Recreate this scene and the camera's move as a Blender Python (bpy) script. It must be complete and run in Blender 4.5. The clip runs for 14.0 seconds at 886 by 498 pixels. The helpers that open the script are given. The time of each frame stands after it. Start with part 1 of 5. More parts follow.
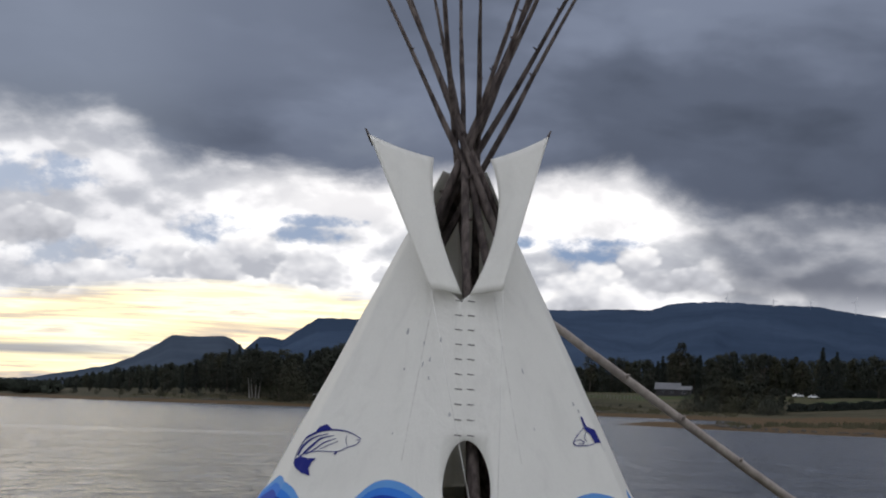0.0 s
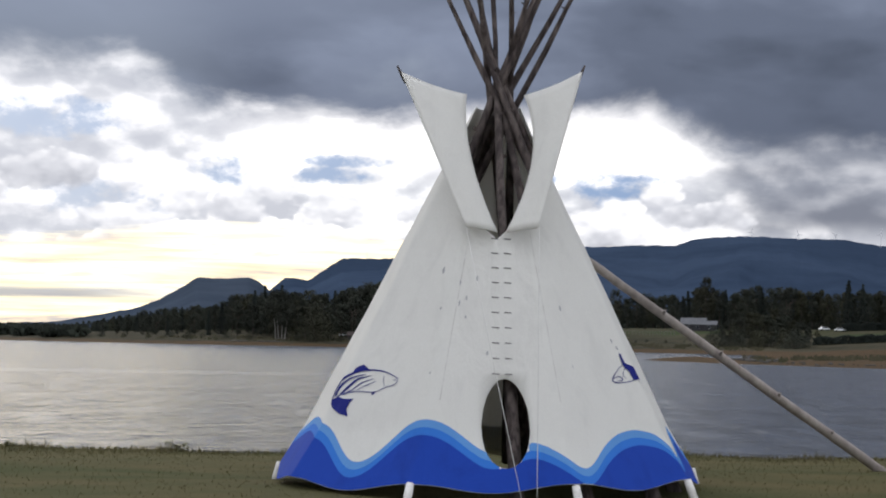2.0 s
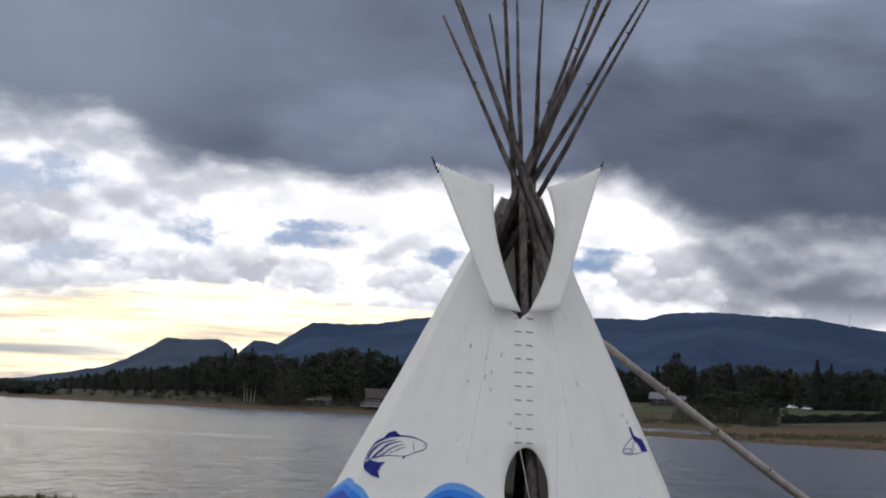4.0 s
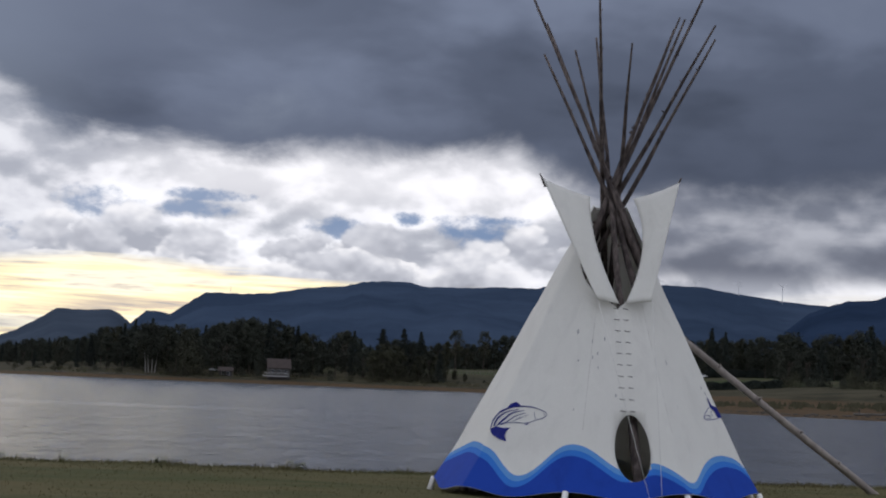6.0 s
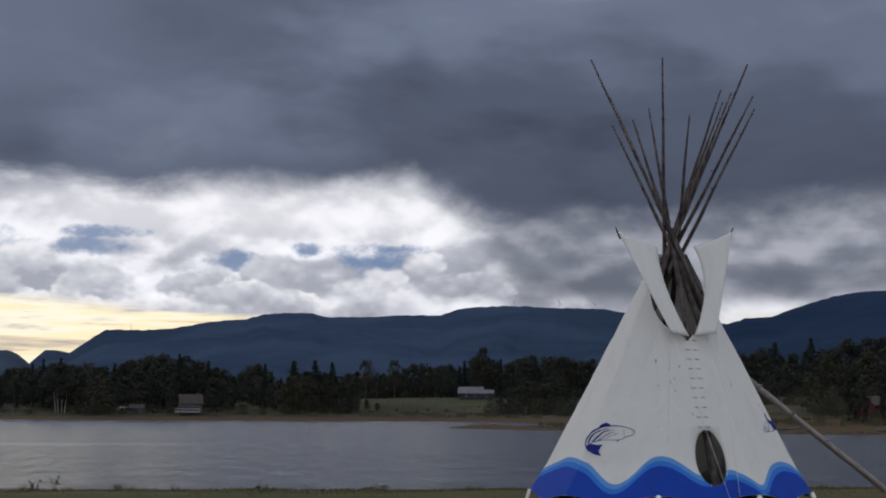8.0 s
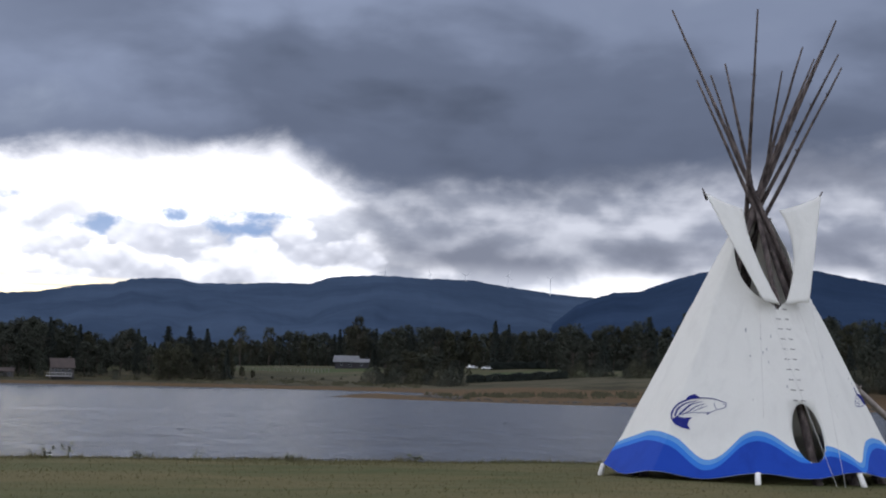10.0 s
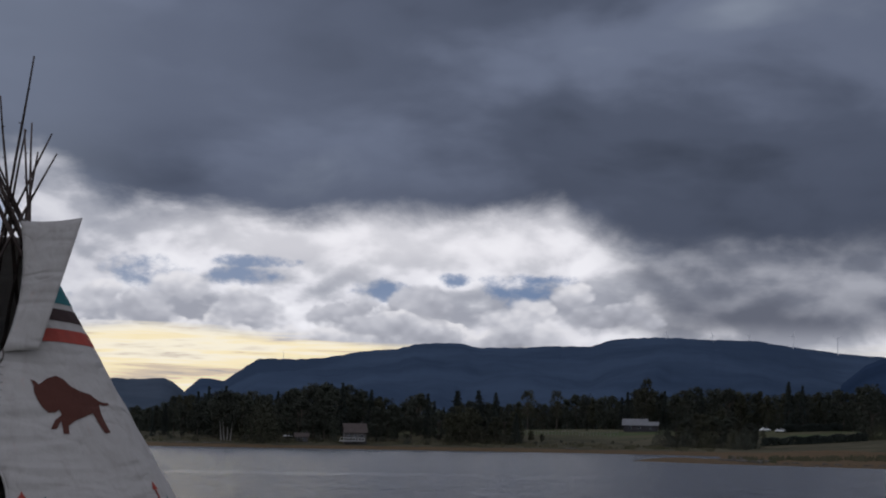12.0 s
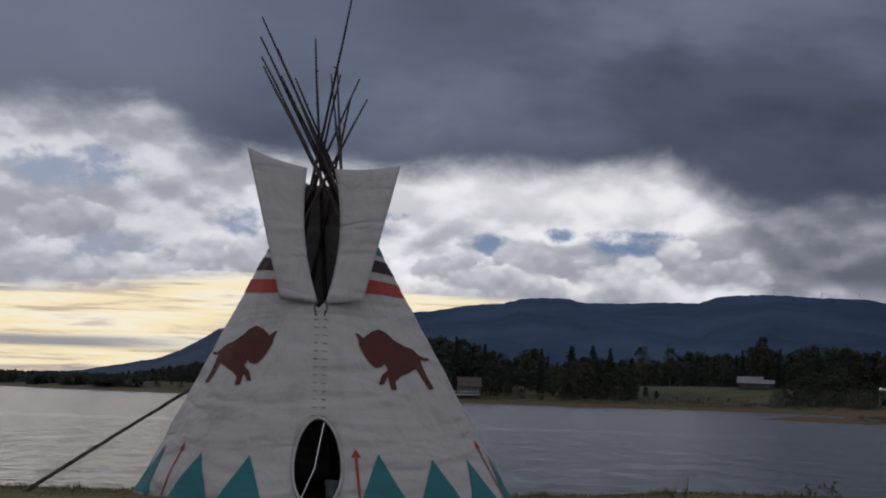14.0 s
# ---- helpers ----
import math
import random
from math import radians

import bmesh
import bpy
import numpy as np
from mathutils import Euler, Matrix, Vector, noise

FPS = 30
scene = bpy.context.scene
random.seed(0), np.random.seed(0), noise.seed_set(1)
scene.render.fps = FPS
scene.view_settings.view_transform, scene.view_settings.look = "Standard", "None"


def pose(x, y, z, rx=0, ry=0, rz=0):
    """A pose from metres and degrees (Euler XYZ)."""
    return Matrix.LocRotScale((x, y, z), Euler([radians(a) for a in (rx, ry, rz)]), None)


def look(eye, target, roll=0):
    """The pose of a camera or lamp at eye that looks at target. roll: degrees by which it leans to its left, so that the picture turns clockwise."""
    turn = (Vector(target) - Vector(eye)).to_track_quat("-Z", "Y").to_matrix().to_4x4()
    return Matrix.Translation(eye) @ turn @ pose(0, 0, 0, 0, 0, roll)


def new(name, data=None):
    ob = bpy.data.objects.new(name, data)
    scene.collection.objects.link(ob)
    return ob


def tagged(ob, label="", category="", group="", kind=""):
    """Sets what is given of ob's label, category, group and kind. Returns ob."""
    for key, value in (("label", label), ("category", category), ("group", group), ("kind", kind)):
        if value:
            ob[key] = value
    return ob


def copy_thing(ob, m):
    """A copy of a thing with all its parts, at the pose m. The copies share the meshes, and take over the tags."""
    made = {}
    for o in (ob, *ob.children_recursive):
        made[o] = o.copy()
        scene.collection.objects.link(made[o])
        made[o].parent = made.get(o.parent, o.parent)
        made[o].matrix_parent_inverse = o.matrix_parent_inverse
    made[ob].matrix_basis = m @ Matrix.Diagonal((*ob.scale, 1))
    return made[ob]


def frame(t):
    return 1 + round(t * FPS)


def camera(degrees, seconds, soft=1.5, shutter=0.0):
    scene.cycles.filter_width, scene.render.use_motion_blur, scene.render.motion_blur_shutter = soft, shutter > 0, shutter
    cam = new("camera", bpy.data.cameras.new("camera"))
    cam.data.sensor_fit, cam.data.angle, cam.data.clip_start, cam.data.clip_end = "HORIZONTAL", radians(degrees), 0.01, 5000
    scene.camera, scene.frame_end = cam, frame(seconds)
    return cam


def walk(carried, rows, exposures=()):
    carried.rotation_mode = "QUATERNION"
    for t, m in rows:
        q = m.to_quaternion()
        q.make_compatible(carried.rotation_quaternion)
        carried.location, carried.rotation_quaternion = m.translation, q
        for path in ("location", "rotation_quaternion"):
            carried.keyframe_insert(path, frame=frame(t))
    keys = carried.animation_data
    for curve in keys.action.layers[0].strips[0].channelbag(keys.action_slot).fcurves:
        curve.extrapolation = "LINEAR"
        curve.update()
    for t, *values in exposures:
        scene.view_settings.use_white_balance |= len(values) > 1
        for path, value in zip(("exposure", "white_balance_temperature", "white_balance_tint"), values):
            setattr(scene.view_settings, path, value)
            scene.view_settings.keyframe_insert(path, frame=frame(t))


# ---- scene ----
cam = camera(29.3, 14.0, soft=2.0)
PATH = [
    (0, (-0.440, -21.403, 1.762), (-0.305, -11.445, 2.670), 1.76),
    (0.5, (-0.419, -21.287, 1.776), (-0.436, -11.320, 2.583), 1.35),
    (1, (-0.454, -21.401, 1.750), (-0.558, -11.427, 2.453), 0.97),
    (1.5, (-0.417, -21.484, 1.712), (-0.560, -11.502, 2.300), 0.81),
    (2, (-0.577, -21.222, 1.766), (-0.572, -11.237, 2.310), 0.94),
    (2.5, (-0.823, -21.209, 1.761), (-0.625, -11.230, 2.379), 1.50),
    (3, (-0.842, -21.553, 1.839), (-0.674, -11.584, 2.610), 1.92),
    (3.2, (-0.617, -22.061, 1.818), (-0.604, -12.099, 2.694), 1.80),
    (5.3, (-3.615, -25.724, 1.675), (-3.026, -15.789, 2.657), 3.58),
    (5.5, (-3.891, -26.829, 1.647), (-3.256, -16.892, 2.571), 3.11),
    (6, (-4.835, -27.367, 1.714), (-4.033, -17.431, 2.506), 2.24),
    (6.5, (-5.797, -28.122, 1.701), (-4.844, -18.196, 2.454), 1.71),
    (7, (-6.820, -31.192, 1.651), (-5.737, -21.281, 2.428), 1.32),
    (7.5, (-7.817, -31.509, 1.635), (-6.604, -21.630, 2.604), 0.62),
    (8, (-8.811, -31.587, 1.615), (-7.422, -21.732, 2.585), 0.23),
    (8.5, (-9.432, -30.224, 1.601), (-7.702, -20.401, 2.322), 0.45),
    (8.7, (-9.778, -29.986, 1.577), (-7.911, -20.186, 2.262), 0.32),
    (10.8, (-13.717, -28.304, 1.540), (-11.533, -18.588, 2.450), 1.29),
    (11, (-14.015, -28.152, 1.541), (-11.996, -18.402, 2.471), 1.01),
    (11.5, (-13.975, -26.828, 1.536), (-12.648, -16.971, 2.567), 0.85),
    (12, (-14.859, -25.379, 1.547), (-14.340, -15.458, 2.689), 0.90),
    (12.5, (-15.880, -24.645, 1.565), (-15.758, -14.706, 2.659), 1.27),
    (13, (-16.862, -24.179, 1.554), (-16.868, -14.224, 2.504), 1.49),
    (13.5, (-17.872, -23.807, 1.561), (-17.928, -13.845, 2.428), 1.70),
    (14, (-18.839, -23.961, 1.547), (-18.932, -13.999, 2.407), 1.78),
]
EXPOSURES = [(0.0, 0.05, 6550, 11), (0.8, 0.25, 6550, 11), (1.5, 0.2, 6550, 11), (2.0, 0.4, 6550, 11), (2.8, 0.5, 6500, 11), (3.2, 0.5, 6450, 11), (5.3, -0.45, 6350, 13), (6.0, -0.15, 6300, 13), (6.5, 0.1, 6300, 13), (7.0, 0.15, 6300, 13),
             (7.5, -0.1, 6250, 13), (8.0, -0.3, 6250, 13), (8.5, 0.05, 6250, 13), (10.8, 0.45, 6200, 13), (11.0, 0.45, 6200, 13), (11.5, 0.0, 6200, 13), (12.0, -0.48, 6250, 14), (13.0, -0.75, 6300, 14), (14.0, -0.5, 6300, 14)]
walk(cam, [(t, look(eye, target, roll)) for t, eye, target, roll in PATH], EXPOSURES)

EYE = (-10.0, -30.0)          # a point of the lawn from which far bearings are taken
WATER = -0.9


# ---- node helpers ----
class Graph:
    def __init__(self, tree):
        self.tree = tree
        tree.nodes.clear()

    def node(self, kind, **settings):
        n = self.tree.nodes.new(kind)
        for key, value in settings.items():
            if key == "inputs":
                for name, v in value.items():
                    self.put(n.inputs[name], v)
            elif key == "op":
                n.operation = value
            elif key == "blend":
                n.blend_type = value
            elif key == "dtype":
                n.data_type = value
            elif key == "interp":
                n.interpolation_type = value
            elif key == "attr":
                n.attribute_name = value
            elif key == "dist":
                n.distance = value
        return n

    def put(self, socket, v):
        if isinstance(v, bpy.types.NodeSocket):
            self.tree.links.new(v, socket)
        else:
            socket.default_value = v

    def math(self, op, a, b=0.0, c=None):
        n = self.node("ShaderNodeMath", op=op)
        self.put(n.inputs[0], a)
        self.put(n.inputs[1], b)
        if c is not None:
            self.put(n.inputs[2], c)
        return n.outputs[0]

    def step(self, v, lo, hi):
        n = self.node("ShaderNodeMapRange", interp="SMOOTHSTEP")
        self.put(n.inputs["Value"], v)
        self.put(n.inputs["From Min"], lo)
        self.put(n.inputs["From Max"], hi)
        return n.outputs["Result"]

    def mix(self, fac, a, b, blend="MIX"):
        n = self.node("ShaderNodeMix", dtype="RGBA", blend=blend)
        self.put(n.inputs[0], fac)
        self.put(n.inputs[6], a if isinstance(a, bpy.types.NodeSocket) else (*a, 1.0))
        self.put(n.inputs[7], b if isinstance(b, bpy.types.NodeSocket) else (*b, 1.0))
        return n.outputs[2]

    def vec(self, x, y, z=0.0):
        n = self.node("ShaderNodeCombineXYZ")
        for socket, v in zip(n.inputs, (x, y, z)):
            self.put(socket, v)
        return n.outputs[0]

    def noise(self, vector, scale, detail=4.0, rough=0.55, bend=0.0):
        n = self.node("ShaderNodeTexNoise")
        self.put(n.inputs["Vector"], vector)
        for name, v in (("Scale", scale), ("Detail", detail), ("Roughness", rough), ("Distortion", bend)):
            self.put(n.inputs[name], v)
        return n.outputs["Fac"]

    def ramp(self, v, stops, smooth=True):
        n = self.node("ShaderNodeValToRGB")
        r = n.color_ramp
        r.interpolation = "B_SPLINE" if smooth == 2 else ("EASE" if smooth else "LINEAR")
        while len(r.elements) < len(stops):
            r.elements.new(0.5)
        for e, (p, col) in zip(r.elements, stops):
            e.position = p
            e.color = (*col, 1.0) if isinstance(col, tuple) else (col, col, col, 1.0)
        self.put(n.inputs[0], v)
        return n.outputs[0]


# ---- world: a broken cloud deck over a bright gap, low yellow light on the horizon ----
def build_world():
    world = bpy.data.worlds.new("sky")
    scene.world = world
    world.use_nodes = True
    g = Graph(world.node_tree)
    way = g.node("ShaderNodeTexCoord").outputs["Generated"]
    part_xyz = g.node("ShaderNodeSeparateXYZ", inputs={"Vector": way}).outputs
    az = g.math("MULTIPLY", g.math("ARCTAN2", part_xyz[0], part_xyz[1]), 57.2958)
    el = g.math("MULTIPLY", g.math("ARCSINE", part_xyz[2]), 57.2958)
    sky = g.node("ShaderNodeTexSky")
    sky.sky_type, sky.sun_disc = "NISHITA", False
    sky.sun_elevation, sky.sun_rotation = radians(14), radians(-20)
    blue = g.mix(1.0, sky.outputs[0], (0.05, 0.06, 0.075), "MULTIPLY")
    blue = g.mix(0.85, blue, (0.13, 0.235, 0.46))

    def field(sx, sy, scale, detail, rough=0.55, seed=0.0, bend=0.0):
        return g.noise(g.vec(g.math("MULTIPLY", az, sx), g.math("MULTIPLY", el, sy), seed), scale, detail, rough, bend)

    big = field(0.065, 0.17, 1.0, 4, 0.48, 3.1, 0.3)
    soft_mid = field(0.15, 0.33, 1.0, 4, 0.45, 21.5, 0.2)
    mid = field(0.22, 0.42, 1.0, 7, 0.58, 7.7, 0.3)
    fine = field(0.7, 1.1, 1.0, 6, 0.6, 1.3)
    puff = field(0.36, 0.60, 1.0, 6, 0.44, 12.4, 0.15)
    puff_up = g.noise(g.vec(g.math("MULTIPLY", az, 0.36), g.math("MULTIPLY", g.math("ADD", el, 0.5), 0.60), 12.4), 1.0, 6, 0.44, 0.15)
    tiny = field(1.9, 3.0, 1.0, 5, 0.6, 8.8)
    wisp = field(0.13, 2.1, 1.0, 6, 0.6, 5.2, 0.3)

    # lower edge of the dark deck along the bearing
    pos = g.math("DIVIDE", g.math("ADD", az, 32.0), 72.0)
    edge_at = [(-32, 9.8), (-16, 9.2), (-10.5, 8.9), (-8.2, 7.7), (-4, 7.35), (0, 7.3), (4, 7.6), (7, 7.9), (8.6, 7.0),
               (10.5, 6.3), (15.7, 6.4), (19.5, 6.9), (22.6, 7.2), (27, 7.8), (40, 9.0)]
    edge = g.math("MULTIPLY", g.ramp(pos, [((a + 32) / 72, e / 20) for a, e in edge_at], False), 20.0)
    ragged = g.math("ADD", g.math("MULTIPLY", g.math("SUBTRACT", mid, 0.5), 2.6), g.math("MULTIPLY", g.math("SUBTRACT", fine, 0.5), 0.45))
    above = g.math("ADD", g.math("SUBTRACT", el, edge), ragged)
    deck = g.step(above, -0.65, 0.85)

    # the deck itself: dark bellies, paler lanes
    lanes = g.math("ADD", g.math("ADD", g.math("MULTIPLY", big, 0.68), g.math("MULTIPLY", soft_mid, 0.40)), g.math("MULTIPLY", mid, 0.12))
    deck_tone = g.ramp(lanes, [(0.42, (0.066, 0.081, 0.115)), (0.54, (0.107, 0.129, 0.181)), (0.68, (0.195, 0.230, 0.312)), (0.84, (0.34, 0.39, 0.47))])
    rim = g.step(above, 3.4, 0.5)
    deck_tone = g.mix(g.math("MULTIPLY", rim, 0.4), deck_tone, (0.074, 0.089, 0.126))
    west = g.step(az, -6.0, -11.0)
    deck_tone = g.mix(g.math("MULTIPLY", west, 0.55), deck_tone, (0.25, 0.29, 0.36))

    lift = g.math("MULTIPLY", g.step(az, 7.0, -7.0), g.step(el, 8.6, 11.5))
    deck_tone = g.mix(g.math("MULTIPLY", lift, 0.5), deck_tone, (0.215, 0.252, 0.338))
    deck_tone = g.mix(g.math("MULTIPLY", g.step(az, 8.0, 20.0), 0.3), deck_tone, (0.090, 0.109, 0.155))

    # the bright gap with piled clouds
    lit = g.math("ADD", g.math("ADD", 0.50, g.math("MULTIPLY", g.math("SUBTRACT", puff, puff_up), 2.6)), g.math("MULTIPLY", g.math("SUBTRACT", puff, 0.5), 0.9))
    pile = g.ramp(lit, [(0.15, (0.50, 0.52, 0.57)), (0.38, (0.62, 0.64, 0.68)), (0.52, (0.80, 0.81, 0.84)), (0.66, (1.02, 1.02, 1.04)), (0.9, (1.2, 1.2, 1.2))], False)
    glow = g.math("MULTIPLY", g.step(el, 5.0, 6.6), g.step(g.math("ABSOLUTE", g.math("SUBTRACT", az, 1.5)), 11.0, 4.0))
    pile = g.mix(g.math("MULTIPLY", glow, 0.55), pile, (1.15, 1.13, 1.12))
    belly = g.step(g.math("ADD", g.math("ABSOLUTE", g.math("SUBTRACT", el, 4.1)), g.math("MULTIPLY", g.math("SUBTRACT", puff, 0.5), 3.0)), 0.7, 0.05)
    pile = g.mix(g.math("MULTIPLY", belly, 0.2), pile, (0.36, 0.375, 0.43))
    east = g.math("MULTIPLY", g.step(g.math("ADD", az, g.math("MULTIPLY", mid, 4.0)), 9.5, 13.0), g.step(el, 3.2, 4.3))
    flat = field(0.085, 0.62, 1.0, 5, 0.5, 30.3, 0.25)
    grey = g.ramp(g.math("ADD", g.math("MULTIPLY", lit, 0.25), g.math("MULTIPLY", flat, 0.75)), [(0.32, (0.115, 0.13, 0.17)), (0.52, (0.18, 0.20, 0.25)), (0.72, (0.38, 0.40, 0.45))], False)
    pile = g.mix(g.math("MULTIPLY", east, 0.85), pile, grey)

    pile = g.mix(g.math("MULTIPLY", g.step(az, -5.0, -10.0), 0.35), pile, (0.44, 0.46, 0.52))

    # blue openings
    holes = None
    for a0, e0, ra, re in [(-6.9, 5.5, 1.6, 0.7), (-4.2, 5.5, 1.5, 0.4), (0.9, 5.0, 1.3, 0.5), (5.5, 5.15, 1.3, 0.6), (6.0, 5.5, 2.0, 0.3),
                           (-3.7, 6.0, 1.5, 0.25), (-11.8, 4.6, 2.8, 0.9), (-13.0, 7.2, 2.4, 0.7), (3.4, 5.5, 0.8, 0.25)]:
        da = g.math("DIVIDE", g.math("SUBTRACT", az, a0), ra)
        de = g.math("DIVIDE", g.math("SUBTRACT", el, e0), re)
        d = g.math("ADD", g.math("MULTIPLY", da, da), g.math("MULTIPLY", de, de))
        near_hole = g.math("SUBTRACT", 1.0, d)
        holes = near_hole if holes is None else g.math("MAXIMUM", holes, near_hole)
    holes = g.math("MAXIMUM", holes, -1.5)
    torn = g.math("ADD", g.math("MULTIPLY", g.math("SUBTRACT", fine, 0.5), 4.0), g.math("MULTIPLY", g.math("SUBTRACT", tiny, 0.5), 1.4))
    torn = g.math("ADD", torn, g.math("MULTIPLY", g.math("SUBTRACT", 0.5, puff), 2.5))
    hole = g.math("MULTIPLY", g.step(g.math("ADD", holes, torn), -0.1, 1.1), 0.92)
    pile = g.mix(hole, pile, blue)

    # heaped clouds with crisp tops before the openings
    def cells(shift, scale, seed):
        n = g.node("ShaderNodeTexVoronoi")
        n.feature = "SMOOTH_F1"
        warp = g.math("MULTIPLY", fine, 0.7)
        g.put(n.inputs["Vector"], g.vec(g.math("ADD", g.math("MULTIPLY", az, 0.7 * scale), warp), g.math("ADD", g.math("MULTIPLY", g.math("ADD", el, shift), scale), warp), seed))
        g.put(n.inputs["Scale"], 1.0)
        g.put(n.inputs["Smoothness"], 0.35)
        return n.outputs["Distance"]

    def bulge(shift):
        s = g.math("ADD", g.math("MULTIPLY", cells(shift, 0.62, 2.0), 0.62), g.math("MULTIPLY", cells(shift, 1.7, 6.0), 0.26))
        return g.math("SUBTRACT", 1.0, g.math("ADD", s, g.math("MULTIPLY", cells(shift, 4.2, 1.0), 0.12)))

    top_at = [(-32, 4.0), (-14, 4.2), (-11.5, 4.1), (-9.6, 4.9), (-8.2, 5.35), (-6.6, 5.0), (-5.0, 5.35), (-3.4, 4.85), (-1.6, 5.2), (0.4, 4.95), (2.2, 5.1), (4.0, 5.15), (5.8, 5.0), (8.0, 5.0), (14, 4.4), (40, 4.0)]
    top = g.math("MULTIPLY", g.ramp(pos, [((a + 32) / 72, e / 6) for a, e in top_at], True), 6.0)
    here, higher = bulge(0.0), bulge(0.28)
    depth = g.math("ADD", g.math("SUBTRACT", g.math("SUBTRACT", top, 0.6), el), g.math("MULTIPLY", g.math("SUBTRACT", here, 0.58), 2.7))
    heap = g.math("MULTIPLY", g.step(depth, 0.0, 0.30), g.step(az, 9.5, 5.0))
    tone = g.math("ADD", g.math("ADD", 0.60, g.math("MULTIPLY", g.math("SUBTRACT", here, higher), 1.3)), g.math("MULTIPLY", g.step(depth, 0.8, 0.0), 0.35))
    tone = g.math("SUBTRACT", tone, g.math("MULTIPLY", g.step(depth, 0.2, 1.3), 0.26))
    heap_tone = g.ramp(tone, [(0.15, (0.38, 0.395, 0.44)), (0.40, (0.52, 0.535, 0.58)), (0.62, (0.74, 0.75, 0.78)), (0.90, (1.05, 1.04, 1.03))], False)
    heap_tone = g.mix(g.math("MULTIPLY", g.step(az, -5.0, -10.0), 0.25), heap_tone, (0.42, 0.44, 0.50))
    pile = g.mix(heap, pile, heap_tone)

    # single cumulus heads, the farther ones first: bearing, elevation, half width, half height, tone
    edge_noise = g.math("ADD", g.math("MULTIPLY", g.math("SUBTRACT", here, 0.58), 2.4), g.math("MULTIPLY", g.math("SUBTRACT", fine, 0.5), 0.7))
    relief = g.math("ADD", g.math("MULTIPLY", g.math("SUBTRACT", here, higher), 1.1), g.math("MULTIPLY", g.math("SUBTRACT", soft_mid, 0.5), 0.5))
    for a0, e0, ra, re, light in [(-13.6, 5.4, 2.2, 0.9, 0.42), (-16.5, 4.8, 2.4, 1.0, 0.40), (-8.9, 4.6, 1.4, 0.8, 0.66), (-10.6, 4.0, 1.8, 0.5, 0.50), (-6.8, 4.3, 1.6, 0.8, 0.48), (-5.9, 4.9, 1.5, 0.9, 0.70),
                                  (-2.9, 4.5, 2.6, 0.95, 0.58), (-1.0, 4.3, 2.1, 0.75, 0.50), (7.4, 5.0, 0.9, 0.55, 0.66), (5.9, 4.6, 1.1, 0.5, 0.70), (4.9, 4.2, 1.7, 0.6, 0.60), (2.6, 4.7, 1.4, 0.9, 0.42), (0.8, 3.9, 2.2, 0.5, 0.56), (8.8, 4.2, 2.2, 0.65, 0.42)]:
        up = g.math("DIVIDE", g.math("SUBTRACT", el, e0), re)
        aside = g.math("DIVIDE", g.math("SUBTRACT", az, a0), ra)
        room = g.math("SUBTRACT", g.math("SUBTRACT", 1.0, g.math("MULTIPLY", aside, aside)), g.math("MULTIPLY", up, up))
        head = g.math("MULTIPLY", g.step(g.math("ADD", room, edge_noise), 0.0, 0.45), g.step(up, -1.25, -0.25))
        head_light = g.math("ADD", g.math("ADD", light, g.math("MULTIPLY", up, 0.24)), relief)
        head_tone = g.ramp(head_light, [(0.15, (0.40, 0.415, 0.46)), (0.45, (0.56, 0.575, 0.62)), (0.70, (0.78, 0.79, 0.82)), (0.92, (1.06, 1.05, 1.04))], False)
        pile = g.mix(g.math("MULTIPLY", head, 0.95), pile, head_tone)

    # yellow light below the cloud base
    low_at = [(-32, 3.2), (-14, 3.3), (-7, 3.85), (-2, 3.55), (3, 3.25), (8, 3.2), (14, 3.2), (18.5, 3.55), (22, 3.1), (40, 3.0)]
    low = g.math("MULTIPLY", g.ramp(pos, [((a + 32) / 72, e / 5) for a, e in low_at], False), 5.0)
    under = g.step(g.math("ADD", g.math("SUBTRACT", low, el), g.math("MULTIPLY", g.math("SUBTRACT", wisp, 0.5), 1.5)), -0.1, 0.35)
    yellow = g.ramp(wisp, [(0.33, (0.46, 0.44, 0.46)), (0.42, (0.86, 0.72, 0.54)), (0.50, (1.30, 1.12, 0.70)), (0.58, (1.30, 1.20, 0.92)), (0.68, (0.80, 0.70, 0.58))])
    yellow = g.mix(g.step(az, 4.0, 14.0), yellow, (0.95, 0.93, 0.88))
    strip = g.step(g.math("ABSOLUTE", g.math("SUBTRACT", el, g.math("ADD", 1.15, g.math("MULTIPLY", wisp, 0.5)))), 0.30, 0.04)
    yellow = g.mix(g.math("MULTIPLY", g.math("MULTIPLY", strip, 0.85), g.step(az, -7.0, -12.5)), yellow, (0.30, 0.325, 0.39))
    pile = g.mix(under, pile, yellow)

    view_sky = g.mix(deck, pile, deck_tone)
    # overhead and behind: thinner, paler overcast
    high = g.ramp(g.noise(way, 2.2, 6, 0.55, 0.3), [(0.3, (0.52, 0.56, 0.65)), (0.5, (0.74, 0.78, 0.86)), (0.72, (0.94, 0.96, 1.0))])
    turn_away = g.math("MAXIMUM", g.step(g.math("ABSOLUTE", g.math("SUBTRACT", az, 4.0)), 42.0, 80.0), g.step(el, 22.0, 50.0))
    out = g.mix(turn_away, view_sky, high)
    back = g.node("ShaderNodeBackground", inputs={"Color": out, "Strength": 1.0})
    end = g.node("ShaderNodeOutputWorld")
    g.tree.links.new(back.outputs[0], end.inputs[0])


